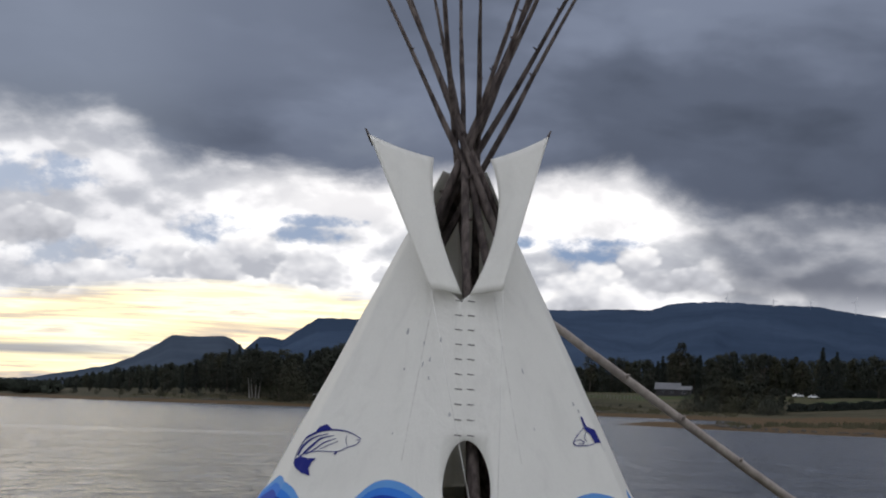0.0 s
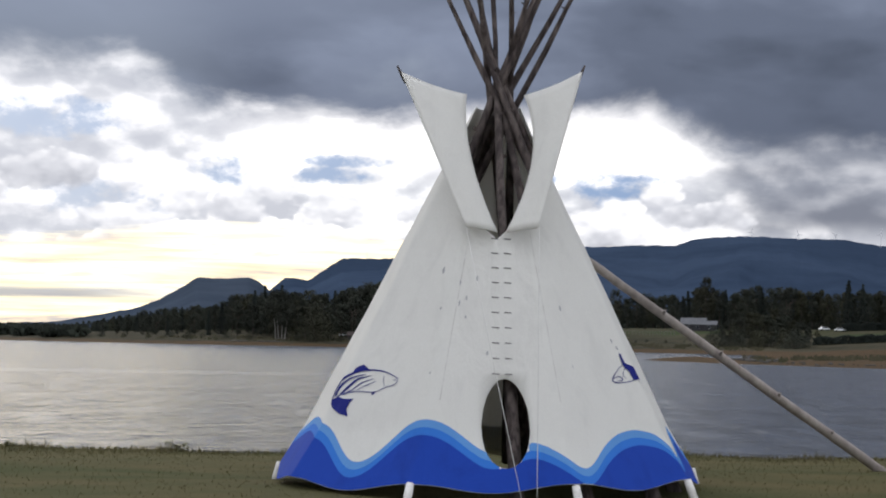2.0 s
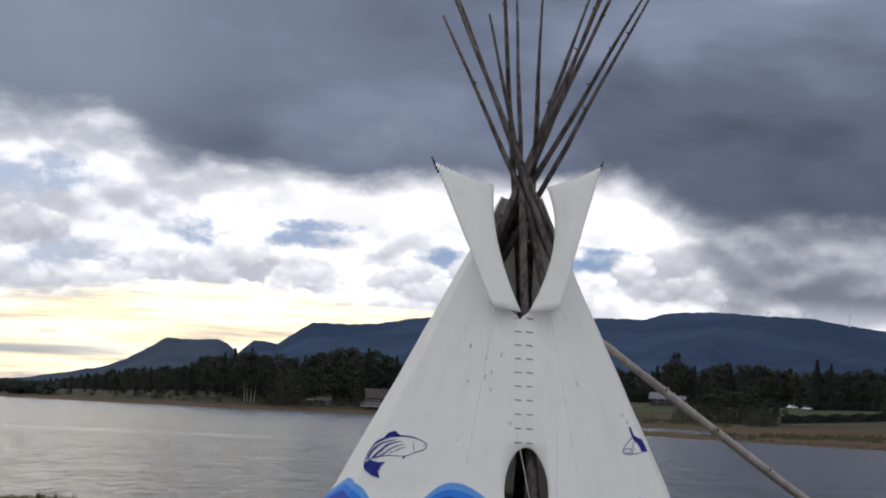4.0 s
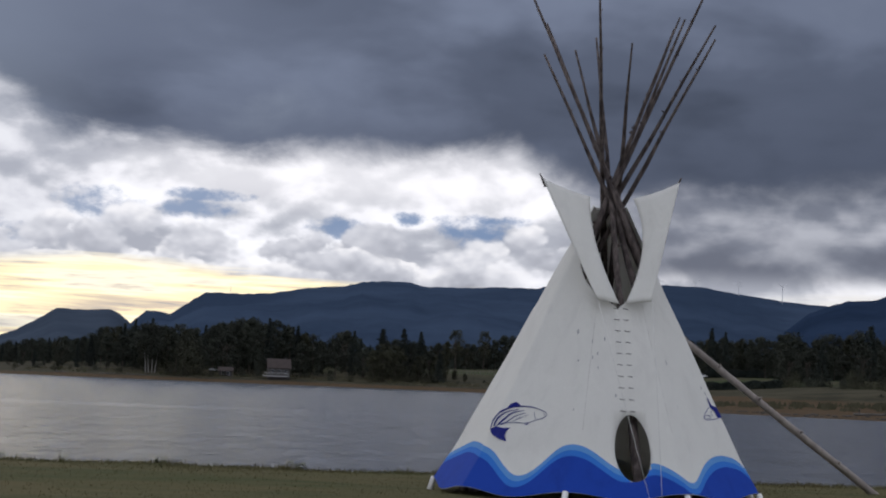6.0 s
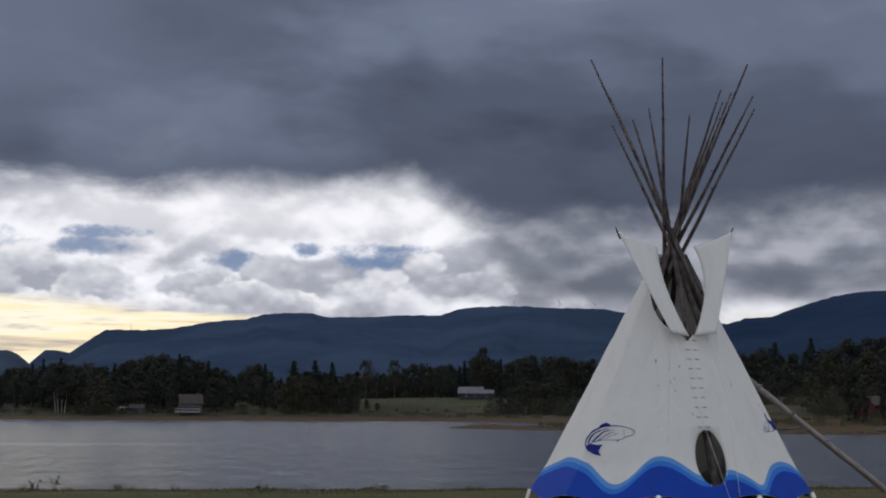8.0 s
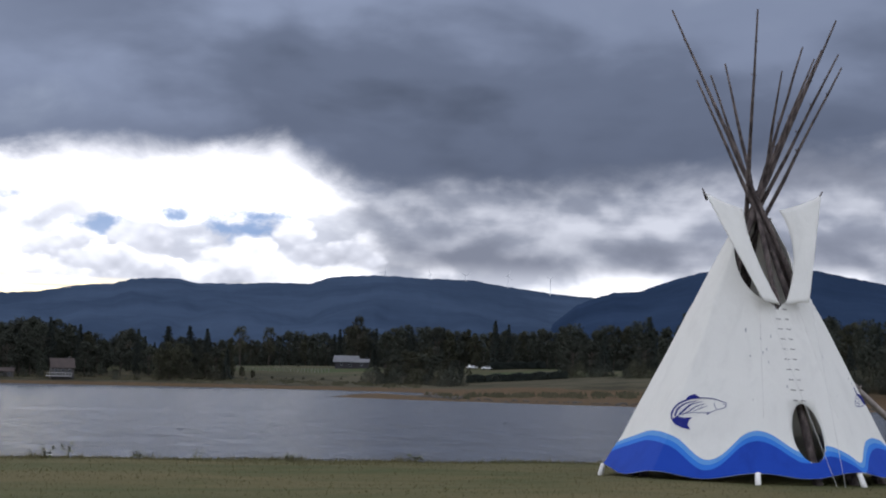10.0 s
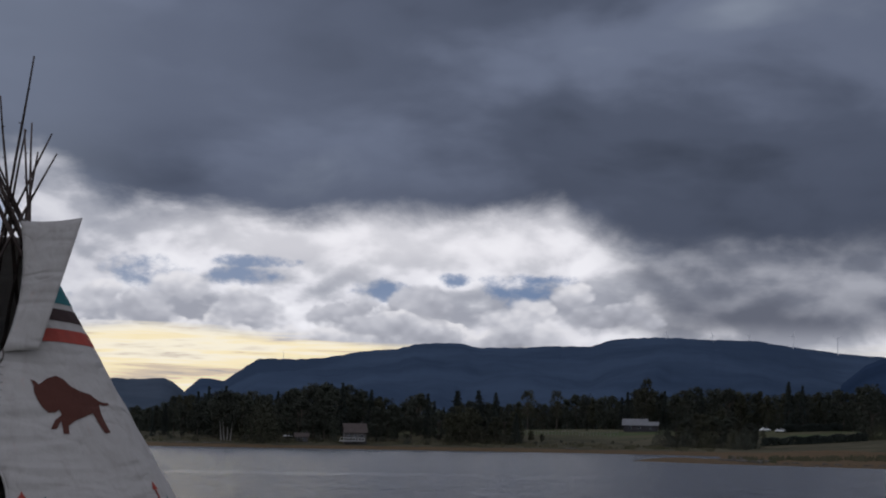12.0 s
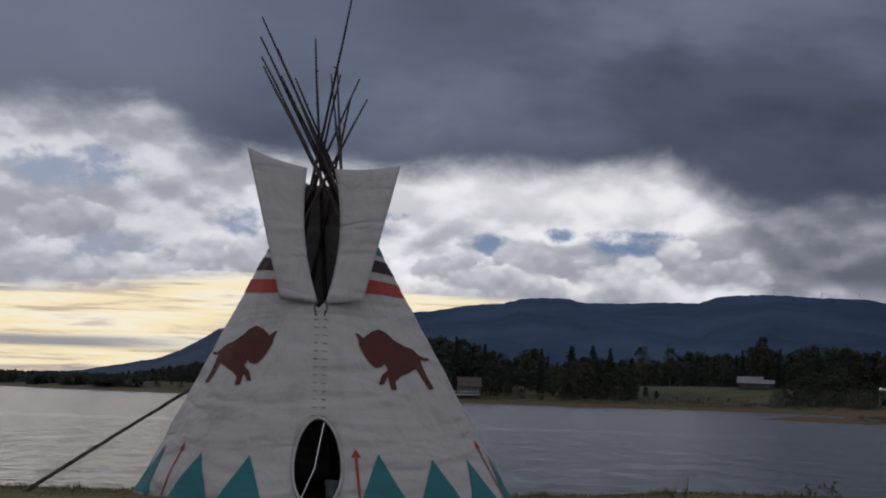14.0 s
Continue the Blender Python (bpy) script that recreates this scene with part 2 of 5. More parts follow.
build_world()
sun_data = bpy.data.lights.new("sun", "SUN")
sun_data.energy, sun_data.angle, sun_data.color = 0.5, radians(25), (1.0, 0.93, 0.82)
sun = new("sun", sun_data)
sun.matrix_world = look((-60, 120, 60), (0, 0, 0))


# ---- materials ----
MATS = {}


def material(name, colour, rough=0.8, second=None, scale=4.0, fine_scale=40.0, bump=0.2, bump_dist=0.01, metal=0.0, through_light=0.0, coords="Object",
             stretch=(1, 1, 1), spread=0.25, per_object=0.0, spec=0.3):
    """A two-scale procedural surface: patches of a second tone, fine grain, relief."""
    if name in MATS:
        return MATS[name]
    m = bpy.data.materials.new(name)
    m.use_nodes = True
    g = Graph(m.node_tree)
    co = g.node("ShaderNodeTexCoord").outputs[coords]
    co = g.node("ShaderNodeMapping", inputs={"Vector": co, "Scale": stretch}).outputs[0]
    n1, n2 = g.noise(co, scale, 5, 0.6), g.noise(co, fine_scale, 4, 0.6)
    second = second or tuple(c * 0.7 for c in colour)
    col = g.mix(g.step(n1, 0.5 - spread, 0.5 + spread), second, colour)
    grain = g.math("ADD", 0.82, g.math("MULTIPLY", n2, 0.36))
    col = g.mix(1.0, col, g.vec(grain, grain, grain), "MULTIPLY")
    if per_object:
        r = g.node("ShaderNodeObjectInfo").outputs["Random"]
        k = g.math("ADD", 1.0 - per_object / 2, g.math("MULTIPLY", r, per_object))
        col = g.mix(1.0, col, g.vec(k, k, k), "MULTIPLY")
    b = g.node("ShaderNodeBump", inputs={"Height": g.math("ADD", n2, g.math("MULTIPLY", n1, 0.6)), "Strength": bump, "Distance": bump_dist})
    p = g.node("ShaderNodeBsdfPrincipled", inputs={"Base Color": col, "Roughness": rough, "Metallic": metal, "Normal": b.outputs[0], "Specular IOR Level": spec})
    out = g.node("ShaderNodeOutputMaterial")
    shade = p.outputs[0]
    if through_light:
        t = g.node("ShaderNodeBsdfTranslucent", inputs={"Color": col})
        mixer = g.node("ShaderNodeMixShader", inputs={0: through_light})
        g.tree.links.new(shade, mixer.inputs[1])
        g.tree.links.new(t.outputs[0], mixer.inputs[2])
        shade = mixer.outputs[0]
    g.tree.links.new(shade, out.inputs[0])
    MATS[name] = m
    return m


def canvas(name, colour, stain, amount, through_light, crease=0.0, smear=None):
    """Weathered cotton duck: weave, water stains that run down, small dark scuffs."""
    m = bpy.data.materials.new(name)
    m.use_nodes = True
    g = Graph(m.node_tree)
    co = g.node("ShaderNodeTexCoord").outputs["Object"]
    down = g.node("ShaderNodeMapping", inputs={"Vector": co, "Scale": (2.2, 2.2, 0.45)}).outputs[0]
    runs, blot, weave = g.noise(down, 1.6, 6, 0.62, 0.5), g.noise(co, 0.9, 5, 0.6), g.noise(co, 70, 3, 0.6)
    spot = g.noise(co, 7.5, 4, 0.7)
    col = g.mix(g.math("MULTIPLY", g.step(runs, 0.46, 0.74), amount), colour, stain)
    col = g.mix(g.math("MULTIPLY", g.step(blot, 0.5, 0.8), amount * 0.7), col, stain)
    col = g.mix(g.math("MULTIPLY", g.step(spot, 0.70, 0.80), amount), col, tuple(c * 0.5 for c in stain))
    grain = g.math("ADD", 0.92, g.math("MULTIPLY", weave, 0.16))
    col = g.mix(1.0, col, g.vec(grain, grain, grain), "MULTIPLY")
    relief = g.math("ADD", g.math("MULTIPLY", weave, 0.05), runs)
    if crease:
        # slack folds that run aslant and small pressed wrinkles
        slant = g.node("ShaderNodeMapping", inputs={"Vector": co, "Rotation": (0.0, 1.05, 0.0), "Scale": (0.5, 1.0, 2.6)}).outputs[0]
        other = g.node("ShaderNodeMapping", inputs={"Vector": co, "Rotation": (0.0, -0.95, 0.0), "Scale": (0.5, 1.0, 2.2)}).outputs[0]
        for way, scale, k in ((slant, 0.55, 1.3), (other, 0.7, 1.1), (co, 2.2, 0.35)):
            fold = g.math("ABSOLUTE", g.math("SUBTRACT", g.noise(way, scale, 2, 0.4, 0.6), 0.5))
            relief = g.math("ADD", relief, g.math("MULTIPLY", g.step(fold, 0.0, 0.16), crease * k))
    if smear:
        mark = g.math("MULTIPLY", g.step(g.noise(down, 2.4, 5, 0.65, 0.3), 0.60, 0.76), 0.4)
        col = g.mix(mark, col, smear)
    b = g.node("ShaderNodeBump", inputs={"Height": relief, "Strength": 0.35 if not crease else 0.6, "Distance": 0.03})
    p = g.node("ShaderNodeBsdfPrincipled", inputs={"Base Color": col, "Roughness": 0.85, "Normal": b.outputs[0], "Specular IOR Level": 0.15})
    t = g.node("ShaderNodeBsdfTranslucent", inputs={"Color": col})
    mixer = g.node("ShaderNodeMixShader", inputs={0: through_light})
    out = g.node("ShaderNodeOutputMaterial")
    g.tree.links.new(p.outputs[0], mixer.inputs[1])
    g.tree.links.new(t.outputs[0], mixer.inputs[2])
    g.tree.links.new(mixer.outputs[0], out.inputs[0])
    return m


WHITE_CANVAS = canvas("white_canvas", (0.78, 0.77, 0.73), (0.64, 0.63, 0.60), 0.35, 0.22, 0.10)
GREY_CANVAS = canvas("grey_canvas", (0.322, 0.308, 0.300), (0.235, 0.217, 0.207), 0.5, 0.0, 1.2, (0.34, 0.25, 0.235))
PAINT_LIGHT = canvas("light_blue_paint", (0.11, 0.28, 0.60), (0.09, 0.23, 0.50), 0.4, 0.05)
PAINT_MID = canvas("mid_blue_paint", (0.035, 0.17, 0.58), (0.03, 0.13, 0.46), 0.4, 0.05)
PAINT_DARK = canvas("dark_blue_paint", (0.014, 0.055, 0.36), (0.011, 0.038, 0.25), 0.5, 0.05)
PAINT_NAVY = canvas("navy_paint", (0.015, 0.02, 0.17), (0.05, 0.06, 0.25), 0.4, 0.05)
PAINT_BROWN = canvas("brown_paint", (0.070, 0.026, 0.020), (0.055, 0.020, 0.016), 0.5, 0.03, 0.4)
PAINT_RED = canvas("red_paint", (0.27, 0.050, 0.038), (0.21, 0.05, 0.042), 0.6, 0.05, 0.4)
PAINT_BLACK = canvas("dark_brown_paint", (0.035, 0.022, 0.022), (0.05, 0.035, 0.032), 0.5, 0.03, 0.4)
PAINT_TEAL = canvas("teal_paint", (0.030, 0.125, 0.140), (0.035, 0.10, 0.11), 0.6, 0.04, 0.4)
SCUFF = material("scuff", (0.30, 0.30, 0.31), 0.9, (0.48, 0.48, 0.48), 12.0)
POLE_WOOD = material("pole_wood", (0.150, 0.122, 0.112), 0.85, (0.048, 0.037, 0.036), 4.0, 34, 0.7, 0.02, stretch=(3, 3, 0.8), spread=0.16, per_object=0.5)
DARK_POLE = material("dark_pole_wood", (0.085, 0.064, 0.058), 0.9, (0.026, 0.019, 0.019), 3.0, 30, 0.6, 0.02, stretch=(3, 3, 0.6), per_object=0.7)
PALE_LOG = material("pale_log", (0.36, 0.32, 0.29), 0.85, (0.22, 0.19, 0.175), 2.5, 24, 0.4, 0.02, stretch=(3, 3, 0.7))
WHITE_PAINT = material("white_painted_wood", (0.78, 0.77, 0.74), 0.7, (0.55, 0.53, 0.49), 5, 40, 0.3)
ROPE = material("white_cord", (0.72, 0.71, 0.68), 0.9, (0.6, 0.59, 0.56), 20, 120, 0.4, 0.002)
PIN = material("pin_wood", (0.17, 0.155, 0.15), 0.8)
BARK = material("bark", (0.09, 0.075, 0.06), 0.95, (0.05, 0.042, 0.036), 0.8, 8, 0.5, 0.05)
BIRCH = material("pale_bark", (0.26, 0.25, 0.23), 0.9, (0.13, 0.12, 0.11), 1.2, 10, 0.4, 0.04)
LEAF = material("leaf_green", (0.036, 0.041, 0.030), 0.85, (0.034, 0.039, 0.028), 0.25, 3.0, 0.2, through_light=0.12, per_object=0.4, coords="Object")
LEAF_OLIVE = material("leaf_olive", (0.050, 0.050, 0.029), 0.85, (0.038, 0.040, 0.024), 0.25, 3.0, 0.2, through_light=0.18, per_object=0.6)
NEEDLE = material("needle_green", (0.024, 0.031, 0.025), 0.9, (0.016, 0.022, 0.019), 0.3, 3.0, 0.2, through_light=0.05, per_object=0.5)
WOODS = material("distant_woods", (0.030, 0.036, 0.025), 0.9, (0.021, 0.026, 0.020), 0.012, 0.2, 0.2, per_object=0.4)
WEED = material("weed_green", (0.075, 0.10, 0.03), 0.8, (0.10, 0.085, 0.04), 6, 60, 0.1, through_light=0.2)
BLADE = material("grass_blade", (0.078, 0.080, 0.029), 0.8, (0.106, 0.088, 0.040), 0.45, 5.0, 0.1, through_light=0.2)
RANK_GRASS = material("rank_grass", (0.094, 0.083, 0.052), 0.9, (0.050, 0.053, 0.028), 0.06, 1.0, 0.2, through_light=0.1)
HOUSE_WALL = material("house_wall", (0.075, 0.070, 0.070), 0.85, (0.05, 0.048, 0.046), 0.8, 8, 0.2)
HOUSE_ROOF = material("brown_roof", (0.060, 0.046, 0.042), 0.85, (0.045, 0.035, 0.032), 0.6, 6, 0.3)
TRIM = material("white_trim", (0.42, 0.42, 0.42), 0.6, (0.34, 0.34, 0.335), 2, 20, 0.1)
METAL_ROOF = material("sheet_metal_roof", (0.15, 0.153, 0.165), 0.65, (0.11, 0.112, 0.12), 0.6, 5, 0.15, metal=0.2)
BARN_WALL = material("dark_barn_wall", (0.05, 0.048, 0.055), 0.9, (0.035, 0.033, 0.035), 0.8, 8, 0.3)
RED_WALL = material("red_painted_boards", (0.085, 0.020, 0.014), 0.85, (0.05, 0.013, 0.011), 0.8, 9, 0.2)
GLASS = material("window_glass", (0.03, 0.035, 0.045), 0.12, (0.02, 0.025, 0.03), 1.0, 5, 0.02, spec=0.6)
CAR_PAINT = material("white_car_paint", (0.75, 0.76, 0.78), 0.25, (0.68, 0.69, 0.71), 1.0, 9, 0.02, spec=0.5)
TYRE = material("tyre_rubber", (0.02, 0.02, 0.02), 0.9)
STEEL = material("white_steel", (0.70, 0.71, 0.73), 0.5, (0.6, 0.61, 0.63), 0.5, 5, 0.05)
DRIFT = material("driftwood", (0.13, 0.12, 0.108), 0.9, (0.08, 0.074, 0.068), 1.5, 15, 0.4)
STONE = material("shore_stone", (0.085, 0.078, 0.07), 0.9, (0.05, 0.046, 0.042), 1.2, 9, 0.4, per_object=0.5)
POST = material("weathered_post", (0.20, 0.185, 0.165), 0.9, (0.12, 0.11, 0.10), 2, 20, 0.3)
BUCKET = material("white_plastic", (0.5, 0.51, 0.54), 0.5, (0.38, 0.39, 0.42), 3, 20, 0.05)


# Wooded slopes; the blue of distant haze is mixed into their base colour.
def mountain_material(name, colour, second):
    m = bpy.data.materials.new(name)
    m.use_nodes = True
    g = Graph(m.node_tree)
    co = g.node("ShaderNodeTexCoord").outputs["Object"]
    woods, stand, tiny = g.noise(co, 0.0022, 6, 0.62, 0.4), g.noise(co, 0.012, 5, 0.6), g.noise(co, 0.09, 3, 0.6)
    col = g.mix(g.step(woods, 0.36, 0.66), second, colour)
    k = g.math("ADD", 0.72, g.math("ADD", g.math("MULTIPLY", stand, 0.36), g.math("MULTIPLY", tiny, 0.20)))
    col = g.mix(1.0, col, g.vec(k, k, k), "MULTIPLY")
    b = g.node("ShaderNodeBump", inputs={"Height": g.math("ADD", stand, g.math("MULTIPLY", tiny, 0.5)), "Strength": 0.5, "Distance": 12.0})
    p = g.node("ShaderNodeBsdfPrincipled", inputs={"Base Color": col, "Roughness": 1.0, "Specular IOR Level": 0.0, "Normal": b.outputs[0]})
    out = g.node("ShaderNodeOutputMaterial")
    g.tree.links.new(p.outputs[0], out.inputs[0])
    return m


# Haze put into the colours: greyer to the west, deeper blue on the near shoulder.
MOUNTAIN = mountain_material("haze_blue_mountain", (0.047, 0.070, 0.114), (0.033, 0.051, 0.086))
MOUNTAIN_WEST = mountain_material("haze_grey_hill", (0.060, 0.077, 0.106), (0.046, 0.062, 0.088))
MOUNTAIN_NEAR = mountain_material("haze_blue_near_mountain", (0.025, 0.042, 0.079), (0.017, 0.030, 0.059))


def ground_material():
    """Lawn, beach and pasture, told apart by the distance from the waterline."""
    m = bpy.data.materials.new("grassland")
    m.use_nodes = True
    g = Graph(m.node_tree)
    co = g.node("ShaderNodeTexCoord").outputs["Object"]
    shore = g.node("ShaderNodeAttribute", attr="shore").outputs["Fac"]
    swath = g.node("ShaderNodeMapping", inputs={"Vector": co, "Scale": (0.35, 1.0, 1.0)}).outputs[0]
    broad, mid, tiny = g.noise(swath, 0.34, 5, 0.6, 0.3), g.noise(swath, 1.5, 5, 0.62), g.noise(co, 24, 4, 0.65)
    far_n = g.noise(co, 0.03, 5, 0.62, 0.3)
    lawn = g.mix(g.step(g.math("ADD", g.math("MULTIPLY", broad, 0.6), g.math("MULTIPLY", mid, 0.4)), 0.38, 0.62), (0.098, 0.082, 0.037), (0.056, 0.062, 0.023))
    field = g.mix(g.step(far_n, 0.42, 0.6), (0.046, 0.046, 0.021), (0.036, 0.054, 0.018))
    y = g.node("ShaderNodeSeparateXYZ", inputs={"Vector": co}).outputs[1]
    far_shore = g.math("ADD", shore, g.math("MULTIPLY", g.math("SUBTRACT", g.noise(co, 0.05, 4, 0.6), 0.5), 60.0))
    rough = g.mix(g.step(g.noise(co, 0.11, 5, 0.65), 0.40, 0.60), (0.026, 0.025, 0.013), (0.050, 0.044, 0.024))
    field = g.mix(g.step(far_shore, 104.0, 72.0), field, rough)
    dry = g.math("MULTIPLY", g.step(g.noise(co, 0.045, 5, 0.65), 0.44, 0.58), g.step(g.node("ShaderNodeSeparateXYZ", inputs={"Vector": co}).outputs[0], 60.0, 110.0))
    field = g.mix(g.math("MULTIPLY", dry, 0.8), field, (0.066, 0.059, 0.036))
    col = g.mix(g.step(y, 60.0, 90.0), lawn, field)
    sand = g.mix(g.step(mid, 0.4, 0.62), (0.088, 0.054, 0.026), (0.056, 0.038, 0.019))
    wobble = g.math("ADD", shore, g.math("MULTIPLY", g.math("SUBTRACT", far_n, 0.5), 14.0))
    beach = g.math("MULTIPLY", g.step(wobble, 13.0, 8.0), g.step(y, 60.0, 90.0))
    col = g.mix(beach, col, sand)
    k = g.math("ADD", 0.65, g.math("MULTIPLY", tiny, 0.7))
    col = g.mix(1.0, col, g.vec(k, k, k), "MULTIPLY")
    b = g.node("ShaderNodeBump", inputs={"Height": g.math("ADD", tiny, g.math("MULTIPLY", mid, 2.0)), "Strength": 0.4, "Distance": 0.04})
    p = g.node("ShaderNodeBsdfPrincipled", inputs={"Base Color": col, "Roughness": 0.95, "Specular IOR Level": 0.1, "Normal": b.outputs[0]})
    out = g.node("ShaderNodeOutputMaterial")
    g.tree.links.new(p.outputs[0], out.inputs[0])
    return m


def water_material():
    """Grey tidal water: wind ripples, smoother slicks."""
    m = bpy.data.materials.new("lake_water")
    m.use_nodes = True
    g = Graph(m.node_tree)
    co = g.node("ShaderNodeTexCoord").outputs["Object"]
    split = g.node("ShaderNodeSeparateXYZ", inputs={"Vector": co}).outputs
    chop = g.noise(g.vec(g.math("MULTIPLY", split[0], 0.55), split[1], 0.0), 1.5, 3, 0.55, 0.3)
    swell = g.noise(g.vec(g.math("MULTIPLY", split[0], 0.4), split[1], 3.0), 0.33, 4, 0.6, 0.2)
    gust = g.noise(g.vec(g.math("MULTIPLY", split[0], 0.25), split[1], 9.0), 0.02, 4, 0.6)
    wind = g.math("ADD", 0.75, g.math("MULTIPLY", gust, 0.8))
    cat = g.noise(g.vec(g.math("MULTIPLY", split[0], 0.75), g.math("MULTIPLY", split[1], 0.16), 4.0), 1.0, 5, 0.65)
    wind = g.math("MULTIPLY", wind, g.math("ADD", 0.22, g.math("MULTIPLY", g.step(cat, 0.34, 0.66), 1.7)))
    sx = g.step(split[0], 25.0, -25.0)
    wav = g.math("MULTIPLY", g.math("SUBTRACT", gust, 0.5), 10.0)
    slick = g.math("MULTIPLY", sx, g.step(g.math("ABSOLUTE", g.math("ADD", g.math("SUBTRACT", split[1], 108.0), wav)), 7.5, 3.0))
    wind = g.math("MULTIPLY", wind, g.math("SUBTRACT", 1.0, g.math("MULTIPLY", slick, 0.80)))
    h = g.math("ADD", g.math("MULTIPLY", chop, 0.65), swell)
    b = g.node("ShaderNodeBump", inputs={"Height": h, "Strength": wind, "Distance": 0.95})
    p = g.node("ShaderNodeBsdfPrincipled", inputs={"Base Color": (0.064, 0.072, 0.090, 1), "Roughness": 0.15, "IOR": 1.33, "Specular IOR Level": 0.5, "Normal": b.outputs[0]})
    out = g.node("ShaderNodeOutputMaterial")
    g.tree.links.new(p.outputs[0], out.inputs[0])
    return m


GROUND_MAT, WATER_MAT = ground_material(), water_material()


# ---- mesh helpers ----
def mesh_from(bm, name, mat):
    me = bpy.data.meshes.new(name)
    bm.normal_update()
    bm.to_mesh(me)
    bm.free()
    if mat:
        me.materials.append(mat)
    return me


def part(name, bm, mat, parent, label="", smooth=False):
    me = mesh_from(bm, name, mat)
    if smooth:
        me.polygons.foreach_set("use_smooth", [True] * len(me.polygons))
    ob = new(name, me)
    ob.parent = parent
    if label:
        ob["label"] = label
    return ob


def thing(name, place, label, category, group="", kind="", turn=0.0, size=1.0):
    ob = new(name)
    ob.location, ob.rotation_euler, ob.scale = place, (0, 0, radians(turn)), (size, size, size)
    return tagged(ob, label, category, group, kind)


def box(bm, x0, x1, y0, y1, z0, z1, bevel=0.0):
    made = bmesh.ops.create_cube(bm, size=1.0)
    for v in made["verts"]:
        v.co = Vector((x0 if v.co.x < 0 else x1, y0 if v.co.y < 0 else y1, z0 if v.co.z < 0 else z1))
    if bevel:
        edges = list({e for v in made["verts"] for e in v.link_edges})
        bmesh.ops.bevel(bm, geom=edges, offset=bevel, segments=1, affect="EDGES")
    return made["verts"]


def tube(bm, points, radii, sides=8, knots=0.0, rng=None, cap=True):
    """A tube along points; knots swells its rings unevenly."""
    rings = []
    for i, p in enumerate(points):
        p = Vector(p)
        ahead = (Vector(points[min(i + 1, len(points) - 1)]) - Vector(points[max(i - 1, 0)])).normalized()
        side = ahead.cross(Vector((0, 0, 1)) if abs(ahead.z) < 0.95 else Vector((1, 0, 0))).normalized()
        up = side.cross(ahead)
        r = radii[i] if isinstance(radii, (list, tuple)) else radii
        ring = []
        for s in range(sides):
            a = 2 * math.pi * s / sides
            k = r * (1 + (rng.uniform(-knots, knots) if rng else 0))
            ring.append(bm.verts.new(p + (side * math.cos(a) + up * math.sin(a)) * k))
        rings.append(ring)
    for a, b in zip(rings, rings[1:]):
        for s in range(sides):
            bm.faces.new((a[s], a[(s + 1) % sides], b[(s + 1) % sides], b[s]))
    if cap:
        bm.faces.new(rings[0][::-1])
        bm.faces.new(rings[-1])


def pole_points(a, b, count, wander, rng):
    """A line from a to b that is not quite straight, as a peeled trunk is not."""
    a, b = Vector(a), Vector(b)
    bow = Vector((rng.uniform(-1, 1), rng.uniform(-1, 1), 0)) * wander
    out = []
    for i in range(count):
        k = i / (count - 1)
        out.append(a.lerp(b, k) + bow * math.sin(math.pi * k) + Vector((rng.uniform(-1, 1), rng.uniform(-1, 1), 0)) * wander * 0.22)
    return out


# ---- ground: one sheet from the lawn over the lake bed to the far shore and the horizon ----
# the far waterline, from the west round the inlet and the spit to the east
SHORE = [(-4900, 3300), (-1600, 2500), (-800, 2050), (-420, 1450), (-290, 1000), (-200, 760), (-120, 640), (-40, 610), (30, 592), (62, 565), (84, 525),
         (94, 480), (90, 455), (74, 385), (52, 312), (34, 274), (41, 240), (55, 203), (70, 184), (95, 176), (160, 166), (420, 140), (4900, -400)]
SHORE_A = np.array(SHORE[:-1], float)
SHORE_B = np.array(SHORE[1:], float)


def shore_distance(x, y):
    """Metres inland of the far waterline; negative over the water."""
    p = np.stack([np.ravel(x), np.ravel(y)], -1)[:, None, :]
    d = SHORE_B - SHORE_A
    k = np.clip(((p - SHORE_A) * d).sum(-1) / (d * d).sum(-1), 0, 1)
    near = SHORE_A + k[..., None] * d
    far = np.hypot(*(p - near).transpose(2, 0, 1))
    best = far.min(1)
    # inside test: a ray to the north crosses the line an even number of times when the point lies inland
    a, b = SHORE_A, SHORE_B
    px, py = p[..., 0], p[..., 1]
    crosses = (a[:, 0] > px) != (b[:, 0] > px)
    yc = a[:, 1] + (px - a[:, 0]) / np.where(b[:, 0] == a[:, 0], 1e-9, b[:, 0] - a[:, 0]) * (b[:, 1] - a[:, 1])
    inland = ((crosses & (yc > py)).sum(1) % 2) == 0
    return np.where(inland, best, -best)


def bank_y(x):
    return 7.2 + 0.5 * np.sin(x * 0.31) + 0.35 * np.sin(x * 0.83 + 1) + 0.2 * np.sin(x * 2.1) + 4.6 * np.exp(-((x + 21.1) / 2.6) ** 2)


def ease(v, lo, hi):
    k = np.clip((v - lo) / (hi - lo), 0, 1)
    return k * k * (3 - 2 * k)


